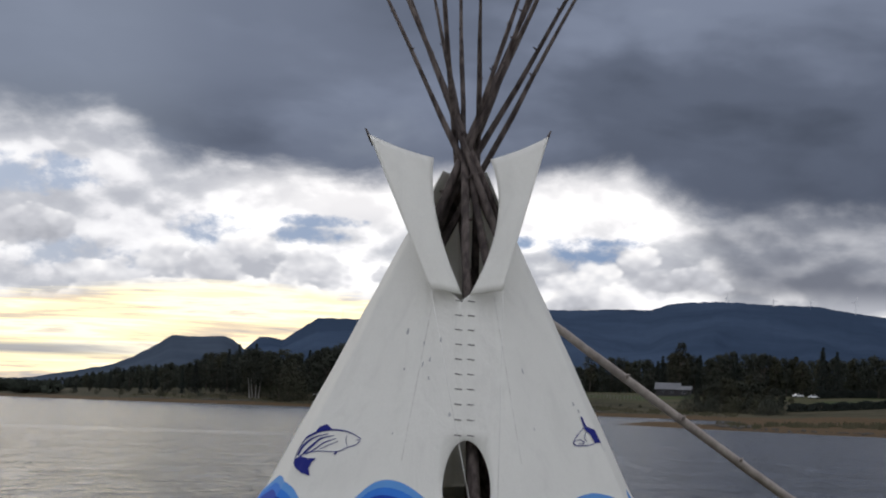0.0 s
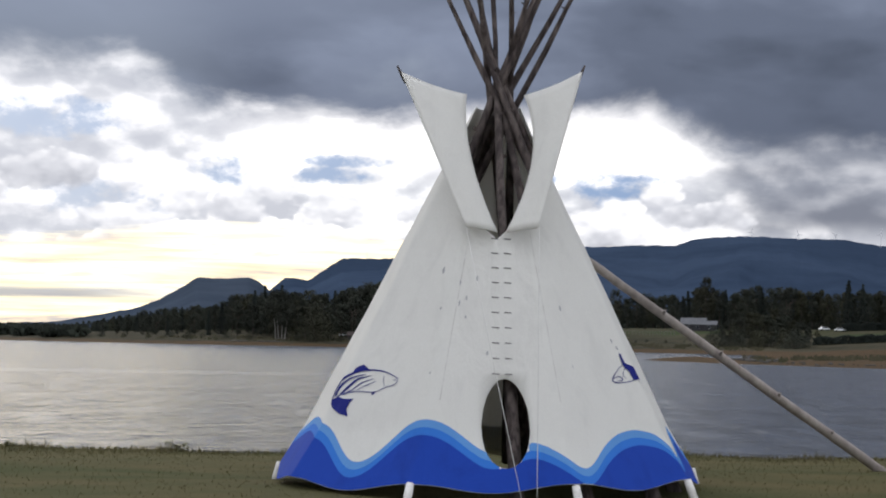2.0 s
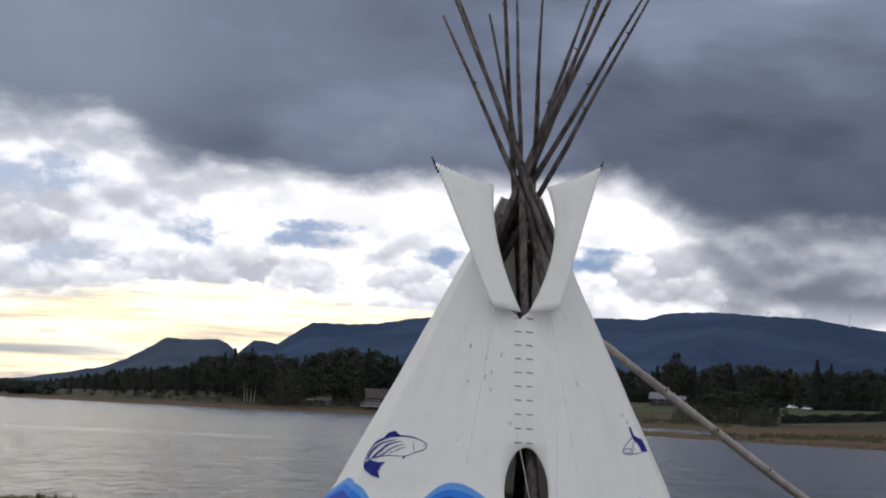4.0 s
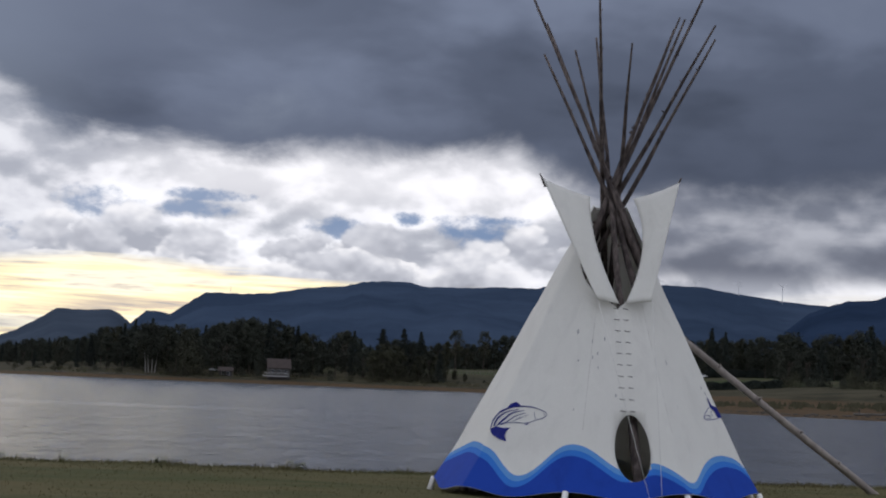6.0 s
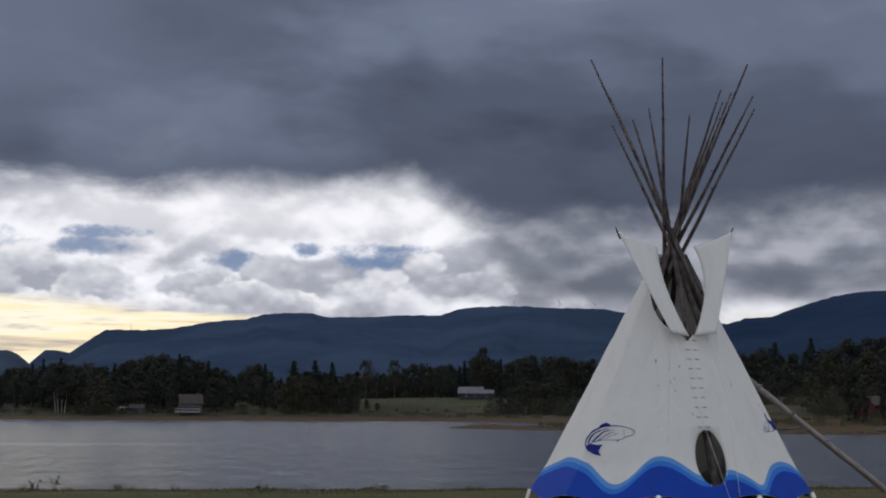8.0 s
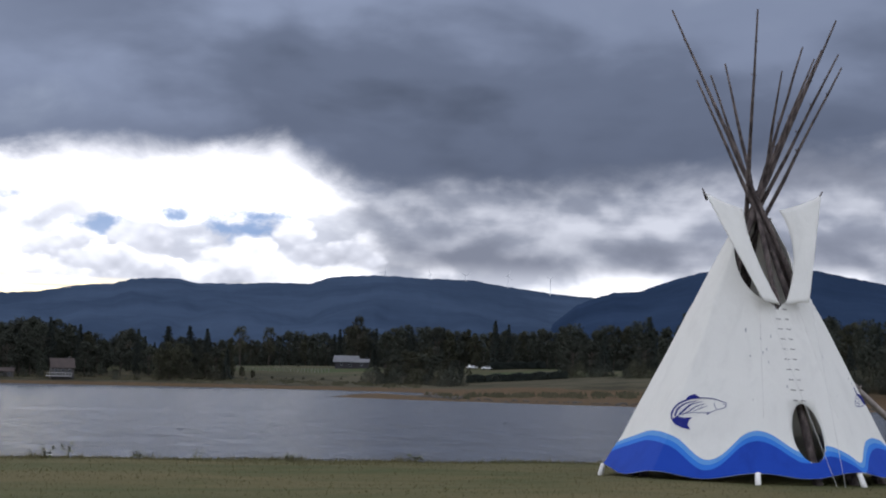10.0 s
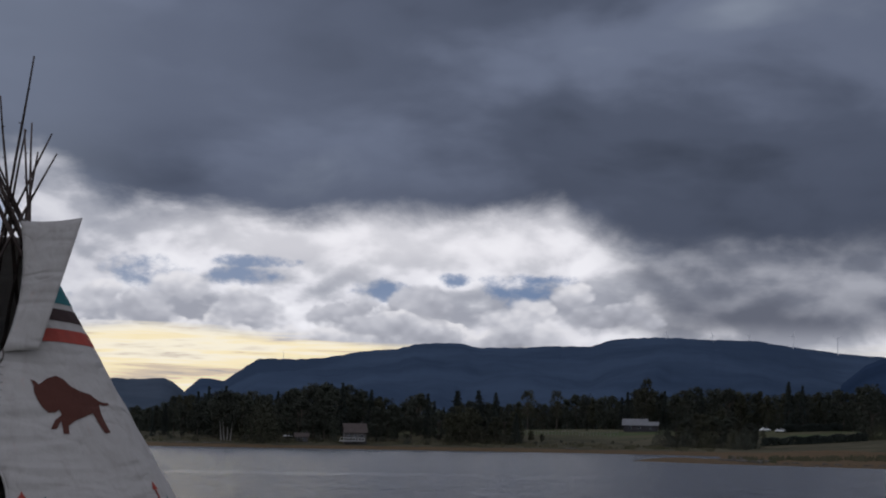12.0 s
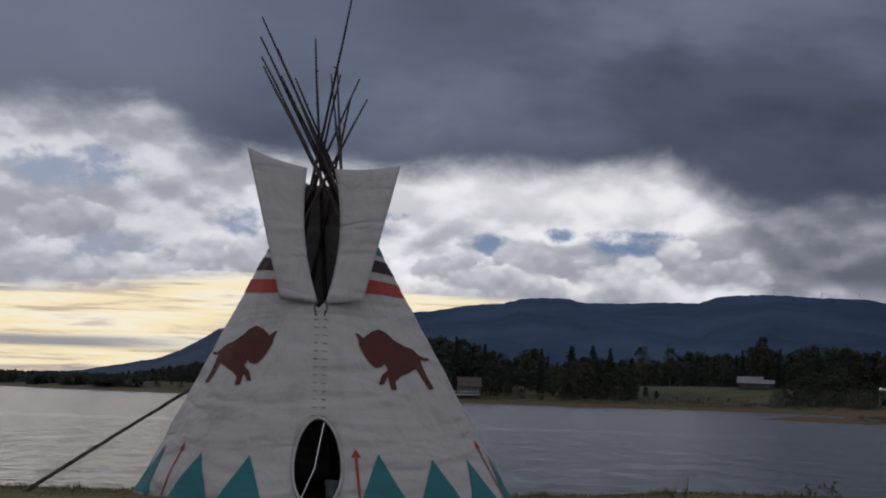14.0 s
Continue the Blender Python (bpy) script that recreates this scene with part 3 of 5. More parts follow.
def height(x, y):
    x, y = np.asarray(x, float), np.asarray(y, float)
    lawn = -0.22 * ease(-x, 12.0, 19.0) + 0.03 * np.sin(x * 0.7) * np.sin(y * 0.9) - 0.10 * ease(y, 2.0, 7.0)
    bed = -1.9
    near = lawn + (bed - lawn) * ease(y - bank_y(x), 0.0, 3.2)
    sd = shore_distance(x, y).reshape(x.shape)
    marsh = ease(x, 38, 52) * ease(-y, -470, -400)          # flat brown marsh behind the spit
    wide = 10 + 48 * marsh
    rise = np.where(sd < wide, (0.12 - 0.105 * marsh) * sd, 1.2 - 0.33 * marsh + 0.065 * (sd - wide))
    rise = np.minimum(rise, 9 + 0.004 * sd) + 0.5 * np.sin(x * 0.045) * np.sin(y * 0.04) * ease(sd, 15, 40)
    inland = WATER + np.where(sd > 0, rise, np.maximum(0.1 * sd, -1.0))
    return np.where(y < 60, near, inland)


def build_ground():
    xs = np.concatenate([np.linspace(-4900, -420, 40)[:-1], np.linspace(-420, -60, 60)[:-1], np.linspace(-60, 40, 170)[:-1], np.linspace(40, 280, 70)[:-1], np.linspace(280, 4900, 50)])
    ys = np.concatenate([np.linspace(-300, -30, 16)[:-1], np.linspace(-30, 4, 40)[:-1], np.linspace(4, 13, 42)[:-1], np.linspace(13, 130, 12)[:-1], np.linspace(130, 720, 130)[:-1], np.linspace(720, 4900, 60)])
    gx, gy = np.meshgrid(xs, ys)
    gz = height(gx, gy)
    sd = shore_distance(gx, gy)
    nx, ny = len(xs), len(ys)
    i = np.arange(nx * ny).reshape(ny, nx)
    quads = np.stack([i[:-1, :-1], i[:-1, 1:], i[1:, 1:], i[1:, :-1]], -1).reshape(-1, 4)
    me = bpy.data.meshes.new("ground")
    me.from_pydata(np.stack([gx, gy, gz], -1).reshape(-1, 3).tolist(), [], quads.tolist())
    a = me.attributes.new("shore", "FLOAT", "POINT")
    marsh = (ease(gx, 38, 52) * ease(-gy, -470, -400)).ravel()
    a.data.foreach_set("value", np.where(sd > 0, sd * (10 - 3.5 * marsh) / (10 + 48 * marsh), sd).astype(np.float32))
    me.materials.append(GROUND_MAT)
    me.polygons.foreach_set("use_smooth", [True] * len(me.polygons))
    tagged(new("ground", me), "olive lawn, brown beach and pasture round a lake", "ground", kind="structure")


build_ground()
bm = bmesh.new()
corners = [bm.verts.new(p) for p in ((-4800, 7.0, 0), (4800, 7.0, 0), (4800, 4000, 0), (-4800, 4000, 0))]
bm.faces.new(corners)
water = new("water", mesh_from(bm, "water", WATER_MAT))
water.location = (0, 0, WATER)
tagged(water, "grey rippled lake water under an overcast sky", "water", kind="structure")


def mountain(name, label, profile, r_ridge, r_foot, mat, seed):
    """A wooded range: ridge heights by bearing (degrees) and elevation (degrees), spurs and gullies down to its foot."""
    az_p, el_p = zip(*profile)
    az = np.arange(az_p[0], az_p[-1] + 0.01, 0.09)
    el = np.interp(az, az_p, el_p)
    rng = np.random.default_rng(seed)
    el = el + np.interp(az, np.arange(az[0], az[-1] + 0.3, 0.18), rng.uniform(-0.018, 0.018, len(np.arange(az[0], az[-1] + 0.3, 0.18))))
    steps = np.concatenate([np.linspace(0, 1, 26), [1.05, 1.15, 1.25]])
    verts = []
    for s in steps:
        r = r_foot + (r_ridge - r_foot) * s
        for a, e in zip(az, el):
            top = r_ridge * math.tan(radians(e))
            p = Vector((a * 0.22, s * 2.4, seed))
            spur = noise.fractal(p, 0.9, 2.0, 4)
            z = top * (s ** 1.25 if s <= 1 else 1 - (s - 1) * 1.5) + (spur * top * 0.13 * math.sin(math.pi * min(s, 1)))
            ra = radians(a + spur * 0.10 * math.sin(math.pi * min(s, 1)))
            verts.append((EYE[0] + r * math.sin(ra), EYE[1] + r * math.cos(ra), z + 1.6 * min(1, s * 3) - 3 * (1 - min(1, s * 3))))
    n = len(az)
    quads = [(j * n + i, j * n + i + 1, (j + 1) * n + i + 1, (j + 1) * n + i) for j in range(len(steps) - 1) for i in range(n - 1)]
    me = bpy.data.meshes.new(name)
    me.from_pydata(verts, [], quads)
    me.materials.append(mat)
    me.polygons.foreach_set("use_smooth", [True] * len(me.polygons))
    tagged(new(name, me), label, "mountain", kind="structure")


mountain("mountain_west", "wooded hills far across the lake, tinted blue-grey for haze", [(-34, 0.25), (-20, 0.3), (-15, 0.34), (-12.7, 0.45), (-11.4, 0.68), (-9.9, 0.98), (-9.2, 1.3), (-8.6, 1.66), (-8.05, 2.0),
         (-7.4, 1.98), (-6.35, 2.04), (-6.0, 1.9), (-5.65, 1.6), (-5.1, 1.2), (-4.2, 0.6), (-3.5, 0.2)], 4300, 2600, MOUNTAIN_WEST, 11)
mountain("mountain_main", "long wooded mountain ridge, tinted haze blue, behind the lake", [(-7.2, 0.3), (-6.3, 1.0), (-5.65, 1.58), (-5.15, 2.06), (-4.8, 2.03), (-4.36, 1.96), (-3.6, 2.5), (-3.18, 2.75), (-2.1, 2.74),
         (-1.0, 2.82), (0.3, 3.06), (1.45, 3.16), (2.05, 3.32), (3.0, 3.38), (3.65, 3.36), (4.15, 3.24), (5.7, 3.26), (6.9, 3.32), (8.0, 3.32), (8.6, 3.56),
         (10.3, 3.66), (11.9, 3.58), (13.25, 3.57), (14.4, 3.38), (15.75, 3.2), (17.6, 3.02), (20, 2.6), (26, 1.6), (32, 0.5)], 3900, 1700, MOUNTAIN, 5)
mountain("mountain_east", "rounded wooded mountain shoulder, tinted dark haze blue", [(13.5, 0.4), (15.5, 1.6), (17.0, 2.8), (17.7, 3.05), (18.2, 3.22), (19.05, 3.24), (19.8, 3.55), (21.0, 3.9), (22.1, 4.08), (23.5, 4.1), (25.0, 4.0),
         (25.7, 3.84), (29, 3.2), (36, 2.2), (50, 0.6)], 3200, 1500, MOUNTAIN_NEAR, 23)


# ---- trees ----
def leaf_quad(verts, faces, c, size, rng, out=None):
    n = Vector((rng.gauss(0, 1), rng.gauss(0, 1), rng.gauss(0, 0.7))).normalized()
    if out is not None and n.dot(out) > 0:
        n = -n
    u = n.orthogonal().normalized()
    u.rotate(Matrix.Rotation(rng.uniform(0, 6.28), 3, n))
    v = n.cross(u) * rng.uniform(0.5, 0.9)
    i = len(verts)
    verts += [c - u * size, c + v * size * 0.8, c + u * size, c - v * size * 0.8]
    faces.append((i, i + 1, i + 2, i + 3))


def from_lists(name, verts, faces, mat, parent, outs=None):
    me = bpy.data.meshes.new(name)
    me.from_pydata([tuple(v) for v in verts], [], faces)
    me.materials.append(mat)
    if outs:                               # leaves shade as a rounded crown
        me.polygons.foreach_set("use_smooth", [True] * len(me.polygons))
        me.normals_split_custom_set_from_vertices([tuple(o) for o in outs for _ in range(4)])
    ob = new(name, me)
    ob.parent = parent
    return ob


def broadleaf(label, h, w, seed, leaf, bark, trunks=1, bare=0.05, count=3300):
    rng = random.Random(seed)
    t = thing("broadleaf_tree", (0, -4000, -500), label, "tree", "trees on the far shore")
    bm = bmesh.new()
    for k in range(trunks):
        off = Vector(((k - (trunks - 1) / 2) * 0.12 * h * 0.5, rng.uniform(-0.4, 0.4), 0))
        top = off * 1.6 + Vector((rng.uniform(-0.4, 0.4), 0, h * (0.8 if trunks < 3 else 0.42)))
        tube(bm, pole_points(off, top, 6, 0.12, rng), [h * 0.017, h * 0.015, h * 0.013, h * 0.010, h * 0.008, h * 0.004], 6)
        for _ in range((6 if bare < 0.2 else 16) if trunks < 3 else 0):
            z = rng.uniform(0.35, 0.8)
            a = rng.uniform(0, 6.28)
            s = off.lerp(top, z)
            e = s + Vector((math.cos(a) * w * 0.35, math.sin(a) * w * 0.35, h * 0.14))
            tube(bm, [s, s.lerp(e, 0.5) + Vector((0, 0, h * 0.02)), e], [h * 0.008, h * 0.005, h * 0.002], 5)
    part("trunk", bm, bark, t)
    verts, faces, outs = [], [], []
    clumps = []
    for _ in range(46):
        a, k = rng.uniform(0, 6.28), rng.random() ** 0.5
        z = bare + 0.05 + (0.91 - bare) * rng.random() ** 0.85
        girth = math.sin(math.pi * min(1, max(0.05, (z - bare) / (1.06 - bare)) ** 0.8)) ** 0.7
        clumps.append((Vector((math.cos(a) * k * w * 0.42 * girth, math.sin(a) * k * w * 0.42 * girth, z * h)), (rng.uniform(0.08, 0.17) * w + 0.025 * h) * (1.15 - 0.5 * z)))
    for _ in range(count):
        c, r = rng.choice(clumps)
        d = Vector((rng.gauss(0, 1), rng.gauss(0, 1), rng.gauss(0, 1.1))).normalized() * r * rng.uniform(0.45, 1.2)
        out = (d.normalized() * 0.6 + Vector((c.x, c.y, 0)) * (1.8 / w) + Vector((rng.gauss(0, 0.12), rng.gauss(0, 0.12), 0.15 + rng.gauss(0, 0.1)))).normalized()
        outs.append(out)
        leaf_quad(verts, faces, c + d, rng.uniform(0.012, 0.023) * h, rng, out)
    from_lists("crown", verts, faces, leaf, t, outs)
    return t


def conifer(label, h, w, seed, count=2600):
    rng = random.Random(seed)
    t = thing("conifer_tree", (0, -4000, -500), label, "tree", "trees on the far shore")
    bm = bmesh.new()
    tube(bm, pole_points((0, 0, 0), (0, 0, h * 0.97), 6, 0.05, rng), [h * 0.016, h * 0.013, h * 0.01, h * 0.007, h * 0.004, 0.02], 6)
    part("trunk", bm, BARK, t)
    verts, faces, outs = [], [], []
    tiers = 26
    for i in range(tiers):
        z = min(0.985, 0.05 + 0.935 * i / (tiers - 1) + rng.uniform(-0.012, 0.012))
        reach = w * 0.5 * (1 - z) ** 0.8 * rng.uniform(0.72, 1.15) + 0.008 * h
        arms = rng.randint(7, 9)
        for k in range(arms):
            a = 6.28 * k / arms + rng.uniform(-0.3, 0.3)
            r = reach * rng.uniform(0.7, 1.15)
            for _ in range(max(4, count // (tiers * 8))):
                f = rng.random() ** 0.6
                c = Vector((math.cos(a) * r * f, math.sin(a) * r * f, z * h - f * r * 0.28)) + Vector((rng.gauss(0, 1), rng.gauss(0, 1), rng.gauss(0, 1))) * 0.010 * h
                out = Vector((math.cos(a) + rng.gauss(0, 0.15), math.sin(a) + rng.gauss(0, 0.15), 0.2 + rng.gauss(0, 0.12))).normalized()
                outs.append(out)
                leaf_quad(verts, faces, c, rng.uniform(0.012, 0.022) * h, rng, out)
    from_lists("crown", verts, faces, NEEDLE, t, outs)
    return t


def shrub(label, h, w, seed, leaf):
    rng = random.Random(seed)
    t = thing("shrub", (0, -4000, -500), label, "shrub", "shrubs along the shore")
    bm = bmesh.new()
    for _ in range(5):
        a = rng.uniform(0, 6.28)
        e = Vector((math.cos(a) * w * 0.25, math.sin(a) * w * 0.25, h * 0.7))
        tube(bm, [Vector((0, 0, -0.1)), e * 0.5 + Vector((0, 0, 0.1)), e], [0.06, 0.045, 0.02], 5)
    part("stems", bm, BARK, t)
    verts, faces, outs = [], [], []
    for _ in range(3200):
        a, k, z = rng.uniform(0, 6.28), rng.random() ** 0.4, rng.random()
        lump = 0.82 + 0.22 * math.sin(a * 3 + seed) + 0.16 * math.sin(z * 7 + a * 2)
        g = math.sqrt(max(0.0, 1 - (z * 0.96) ** 2.2)) * w * 0.5 * lump * k
        out = Vector((math.cos(a) * (1.1 - z) + rng.gauss(0, 0.15), math.sin(a) * (1.1 - z) + rng.gauss(0, 0.15), z + rng.gauss(0, 0.12))).normalized()
        outs.append(out)
        leaf_quad(verts, faces, Vector((math.cos(a) * g, math.sin(a) * g, z * h * (0.86 + 0.2 * math.sin(a * 2 + seed)))) + Vector((rng.gauss(0, 0.05), rng.gauss(0, 0.05), rng.gauss(0, 0.05))) * h, rng.uniform(0.014, 0.028) * h, rng, out)
    from_lists("crown", verts, faces, leaf, t, outs)
    return t


MODELS = {
    "round": [broadleaf("tall dark green leafy tree on the far shore", 18, 10, 1, LEAF, BARK), broadleaf("broad dark green leafy tree on the far shore", 18, 13, 2, LEAF, BARK),
              broadleaf("slender leafy tree with an uneven crown", 18, 7, 3, LEAF, BARK), broadleaf("spreading leafy tree among the shore woods", 18, 11, 4, LEAF, BARK, 2)],
    "olive": [broadleaf("olive green leafy tree on the far shore", 18, 11, 5, LEAF_OLIVE, BARK), broadleaf("yellowish green poplar in the shore woods", 18, 8, 6, LEAF_OLIVE, BARK)],
    "thin": [broadleaf("thin half-bare tree with a sparse crown", 18, 10, 7, LEAF_OLIVE, BARK, 1, 0.3, 1500)],
    "conifer": [conifer("dark pointed spruce on the far shore", 18, 7.5, 8), conifer("narrow dark fir tree in the shore woods", 18, 5.5, 9), conifer("broad dark spruce among leafy trees", 18, 9, 10)],
    "shrub": [shrub("low green willow shrub by the beach", 5, 8, 12, LEAF), shrub("olive green bush on the shore meadow", 5, 7, 13, LEAF_OLIVE)],
}
GROVE = broadleaf("clump of pale-trunked trees with a shared crown", 18, 15, 14, LEAF, BIRCH, 4, 0.3, 3300)
ROUND_BUSH = shrub("round olive green bush standing by the water", 8, 9.5, 15, LEAF_OLIVE)

# tops of the woods: bearing and elevation in degrees
TOPS = [(-12, 0.42), (-10.5, 0.6), (-9.7, 0.78), (-9.0, 0.9), (-8.2, 1.0), (-7.2, 1.11), (-6.54, 1.28), (-6.0, 1.51), (-5.7, 1.6), (-4.9, 1.6), (-3.9, 1.67), (-3.5, 1.66), (-3.1, 1.5), (-2.57, 1.69), (-1.5, 1.91),
        (-0.9, 1.93), (-0.05, 1.88), (0.4, 1.75), (0.85, 1.45), (1.2, 1.37), (1.6, 1.57), (2.0, 1.66), (2.3, 1.6), (2.64, 1.25), (3.4, 1.4), (4.3, 1.4), (4.7, 1.3), (5.0, 1.5), (5.9, 1.45), (6.2, 1.3), (6.9, 1.6),
        (7.4, 1.68), (8.6, 1.72), (9.05, 1.86), (9.8, 1.98), (10.6, 1.86), (11.1, 2.0), (11.6, 1.92), (12.1, 2.0), (12.6, 1.88), (13.2, 1.93), (13.7, 1.78), (14.3, 1.85), (15.0, 1.9), (15.9, 1.97), (17.2, 1.87),
        (17.8, 2.1), (18.9, 2.2), (20.0, 2.17), (20.8, 2.35), (21.6, 2.45), (22.6, 2.5), (25, 2.45), (30, 2.3), (36, 2.2)]
SHORE_CACHE = {}


def wood_top(az):
    a, e = zip(*TOPS)
    return float(np.interp(az, a, e))


def shore_range(az, inland):
    """How far from EYE along a bearing the ground lies that many metres inland."""
    key = (az, inland)
    if key not in SHORE_CACHE:
        r = np.arange(150, 2600, 6.0)
        sd = shore_distance(EYE[0] + r * math.sin(radians(az)), EYE[1] + r * math.cos(radians(az)))
        ok = np.where((sd > inland) & (r > (0 if az > 11.5 else 420)))[0]
        SHORE_CACHE[key] = float(r[ok[0]]) if len(ok) else 2400.0
    return SHORE_CACHE[key]


def range_at(az, el, lo=430.0, hi=1000.0):
    """How far from EYE along a bearing the ground first rises to that elevation."""
    r = np.arange(lo, hi, 5.0)
    z = height(EYE[0] + r * math.sin(radians(az)), EYE[1] + r * math.cos(radians(az)))
    ok = np.where(z - 1.6 >= r * math.tan(radians(el)))[0]
    return float(r[ok[0]]) if len(ok) else hi


def back_range(az):
    """Where the tall woods stand: close behind the beach, or beyond the meadow."""
    if az < 4.6:
        return shore_range(round(az, 1), 62)
    if az < 16.3:
        return max(shore_range(round(az, 1), 62), range_at(round(az, 1), 0.5) + 30)
    return shore_range(round(az, 1), 150)


def plant(model, az, r, top_el, rng, squeeze=1.0):
    x, y = EYE[0] + r * math.sin(radians(az)), EYE[1] + r * math.cos(radians(az))
    z = float(height(x, y))
    tall = r * math.tan(radians(top_el)) + 1.6 - z
    k = tall / (5.0 if model.name.startswith("shrub") else 18.0)
    wide = k * squeeze
    m = Matrix.Translation((x, y, z - 0.15 * k)) @ Matrix.Rotation(rng.uniform(0, 6.28), 4, "Z") @ Matrix.Diagonal((wide, wide, k, 1))
    return copy_thing(model, m)


def build_woods():
    rng = random.Random(42)
    az = -11.5
    while az < 34:                         # the back row, which makes the skyline
        r = back_range(az) + rng.uniform(0, 40)
        top = wood_top(az) * rng.uniform(0.93, 1.03)
        kind = rng.choices(["round", "olive", "conifer", "thin"], [7, 2.5 if az > 5 else 0.6, 1.6, 0.5])[0]
        plant(rng.choice(MODELS[kind]), az, r, top, rng, 1.0 if kind != "conifer" else 0.95)
        az += rng.uniform(0.18, 0.34) if az < 16 else rng.uniform(0.26, 0.5)
    # single trees that stand out of the skyline
    for kind, k, az, top, squeeze in (("conifer", 1, -5.12, 1.78, 0.8), ("conifer", 0, -4.55, 1.79, 0.8), ("conifer", 0, 3.13, 1.76, 1.4), ("conifer", 2, 3.84, 1.79, 1.2), ("conifer", 0, 4.42, 1.72, 1.1),
                                      ("thin", 0, 5.54, 1.83, 0.9), ("thin", 0, 6.5, 1.82, 0.8), ("olive", 0, 9.44, 2.26, 0.8), ("conifer", 0, 14.09, 2.19, 1.0), ("conifer", 2, 14.54, 2.08, 0.8),
                                      ("round", 1, 16.7, 2.13, 1.1), ("round", 0, 16.4, 2.05, 1.0), ("conifer", 2, 19.24, 2.42, 1.3), ("conifer", 2, 20.42, 2.56, 1.1), ("round", 3, -1.2, 1.95, 1.0)):
        plant(MODELS[kind][k], az, back_range(az) - 8, top, rng, squeeze)
    az = -10.5
    while az < 33:                         # lower trees before them
        if not -0.85 < az < 0.35 and not 5.2 < az < 16.4:
            r = shore_range(round(az, 1), 40 if az < 11 else 88)
            top = wood_top(az) * rng.uniform(0.62, 0.92)
            kind = rng.choices(["round", "olive", "conifer"], [6, 3 if az > 3 else 0.5, 1.5])[0]
            plant(rng.choice(MODELS[kind]), az, r + rng.uniform(-6, 14), top, rng, 1.2 if kind != "conifer" else 1.1)
        az += rng.uniform(0.3, 0.55) if az < 11 else rng.uniform(0.45, 0.8)
    for a0, a1, step, lo, hi, back in [(-10.5, 2.4, 0.6, 0.16, 0.36, 24), (3.9, 5.2, 0.4, 0.3, 0.6, 30), (5.2, 8.4, 0.5, 0.55, 0.75, 0), (5.0, 9.6, 0.28, 0.06, 0.20, 40), (5.2, 9.4, 0.5, 0.16, 0.30, 70), (9.9, 13.1, 0.3, 0.3, 0.75, 26), (16.6, 33, 0.3, 0.4, 1.0, 78), (17.2, 33, 0.9, 0.05, 0.25, 70)]:
        az = a0
        while az < a1:                     # shrubs and saplings towards the beach
            if not -0.9 < az < 0.3:
                r = (shore_range(round(az, 1), back) if back else back_range(az) - 25) + rng.uniform(-6, 8)
                plant(rng.choice(MODELS["shrub"]), az, r, rng.uniform(lo, hi), rng, rng.uniform(0.8, 1.2))
            az += step * rng.uniform(0.6, 1.4)
    plant(GROVE, -4.55, shore_range(-4.5, 26), 1.62, rng)
    plant(ROUND_BUSH, -3.32, shore_range(-3.3, 16), 0.76, rng).name = "round_bush"
    for a, top, k in ((2.85, 1.05, 0.9), (3.2, 1.26, 1.0), (3.6, 0.95, 0.9)):       # the green clump by the beach
        plant(MODELS["olive"][0], a, shore_range(3.2, 24), top, rng, k)
    az = 10.1
    while az < 13.2:                       # young trees on the point before the shed
        bulk = math.sin(math.pi * (az - 9.6) / 3.9)
        plant(rng.choice(MODELS["olive"] + MODELS["round"]), az, shore_range(round(az, 1), rng.choice((32, 46, 60))), 0.35 + rng.uniform(0.65, 0.95) * bulk, rng, rng.uniform(1.1, 1.6))
        az += rng.uniform(0.16, 0.3)
    for a, r, top, k in ((22.2, 296, 1.2, 1.0), (22.95, 300, 1.5, 0.8), (23.45, 292, 0.9, 1.3), (24.5, 300, 1.9, 0.9), (24.9, 296, 1.4, 1.0), (21.9, 300, 1.7, 1.0)):
        plant(MODELS["round"][2], a, r, top, rng, k)                               # trees that half hide the red cottage
    for a, top, k in ((4.95, 0.95, 1.0), (5.25, 0.7, 1.2), (5.6, 0.5, 1.4), (5.95, 0.38, 1.5)):
        plant(MODELS["olive"][1], a, shore_range(a, 44), top, rng, k)              # the wood thins out to the meadow
    for a, top in ((-0.95, 0.75), (0.25, 0.66), (0.42, 0.85), (1.0, 0.55)):
        plant(MODELS["round"][0], a, shore_range(a, 30), top, rng, 1.1)
    # the models themselves take places in the line too
    for m, az in zip(sum(MODELS.values(), []) + [GROVE, ROUND_BUSH], np.linspace(27, 39, 14)):
        r = shore_range(az, 60)
        x, y = EYE[0] + r * math.sin(radians(az)), EYE[1] + r * math.cos(radians(az))
        m.location, m.scale = (x, y, float(height(x, y)) - 0.1), (0.7, 0.7, 0.7)


build_woods()


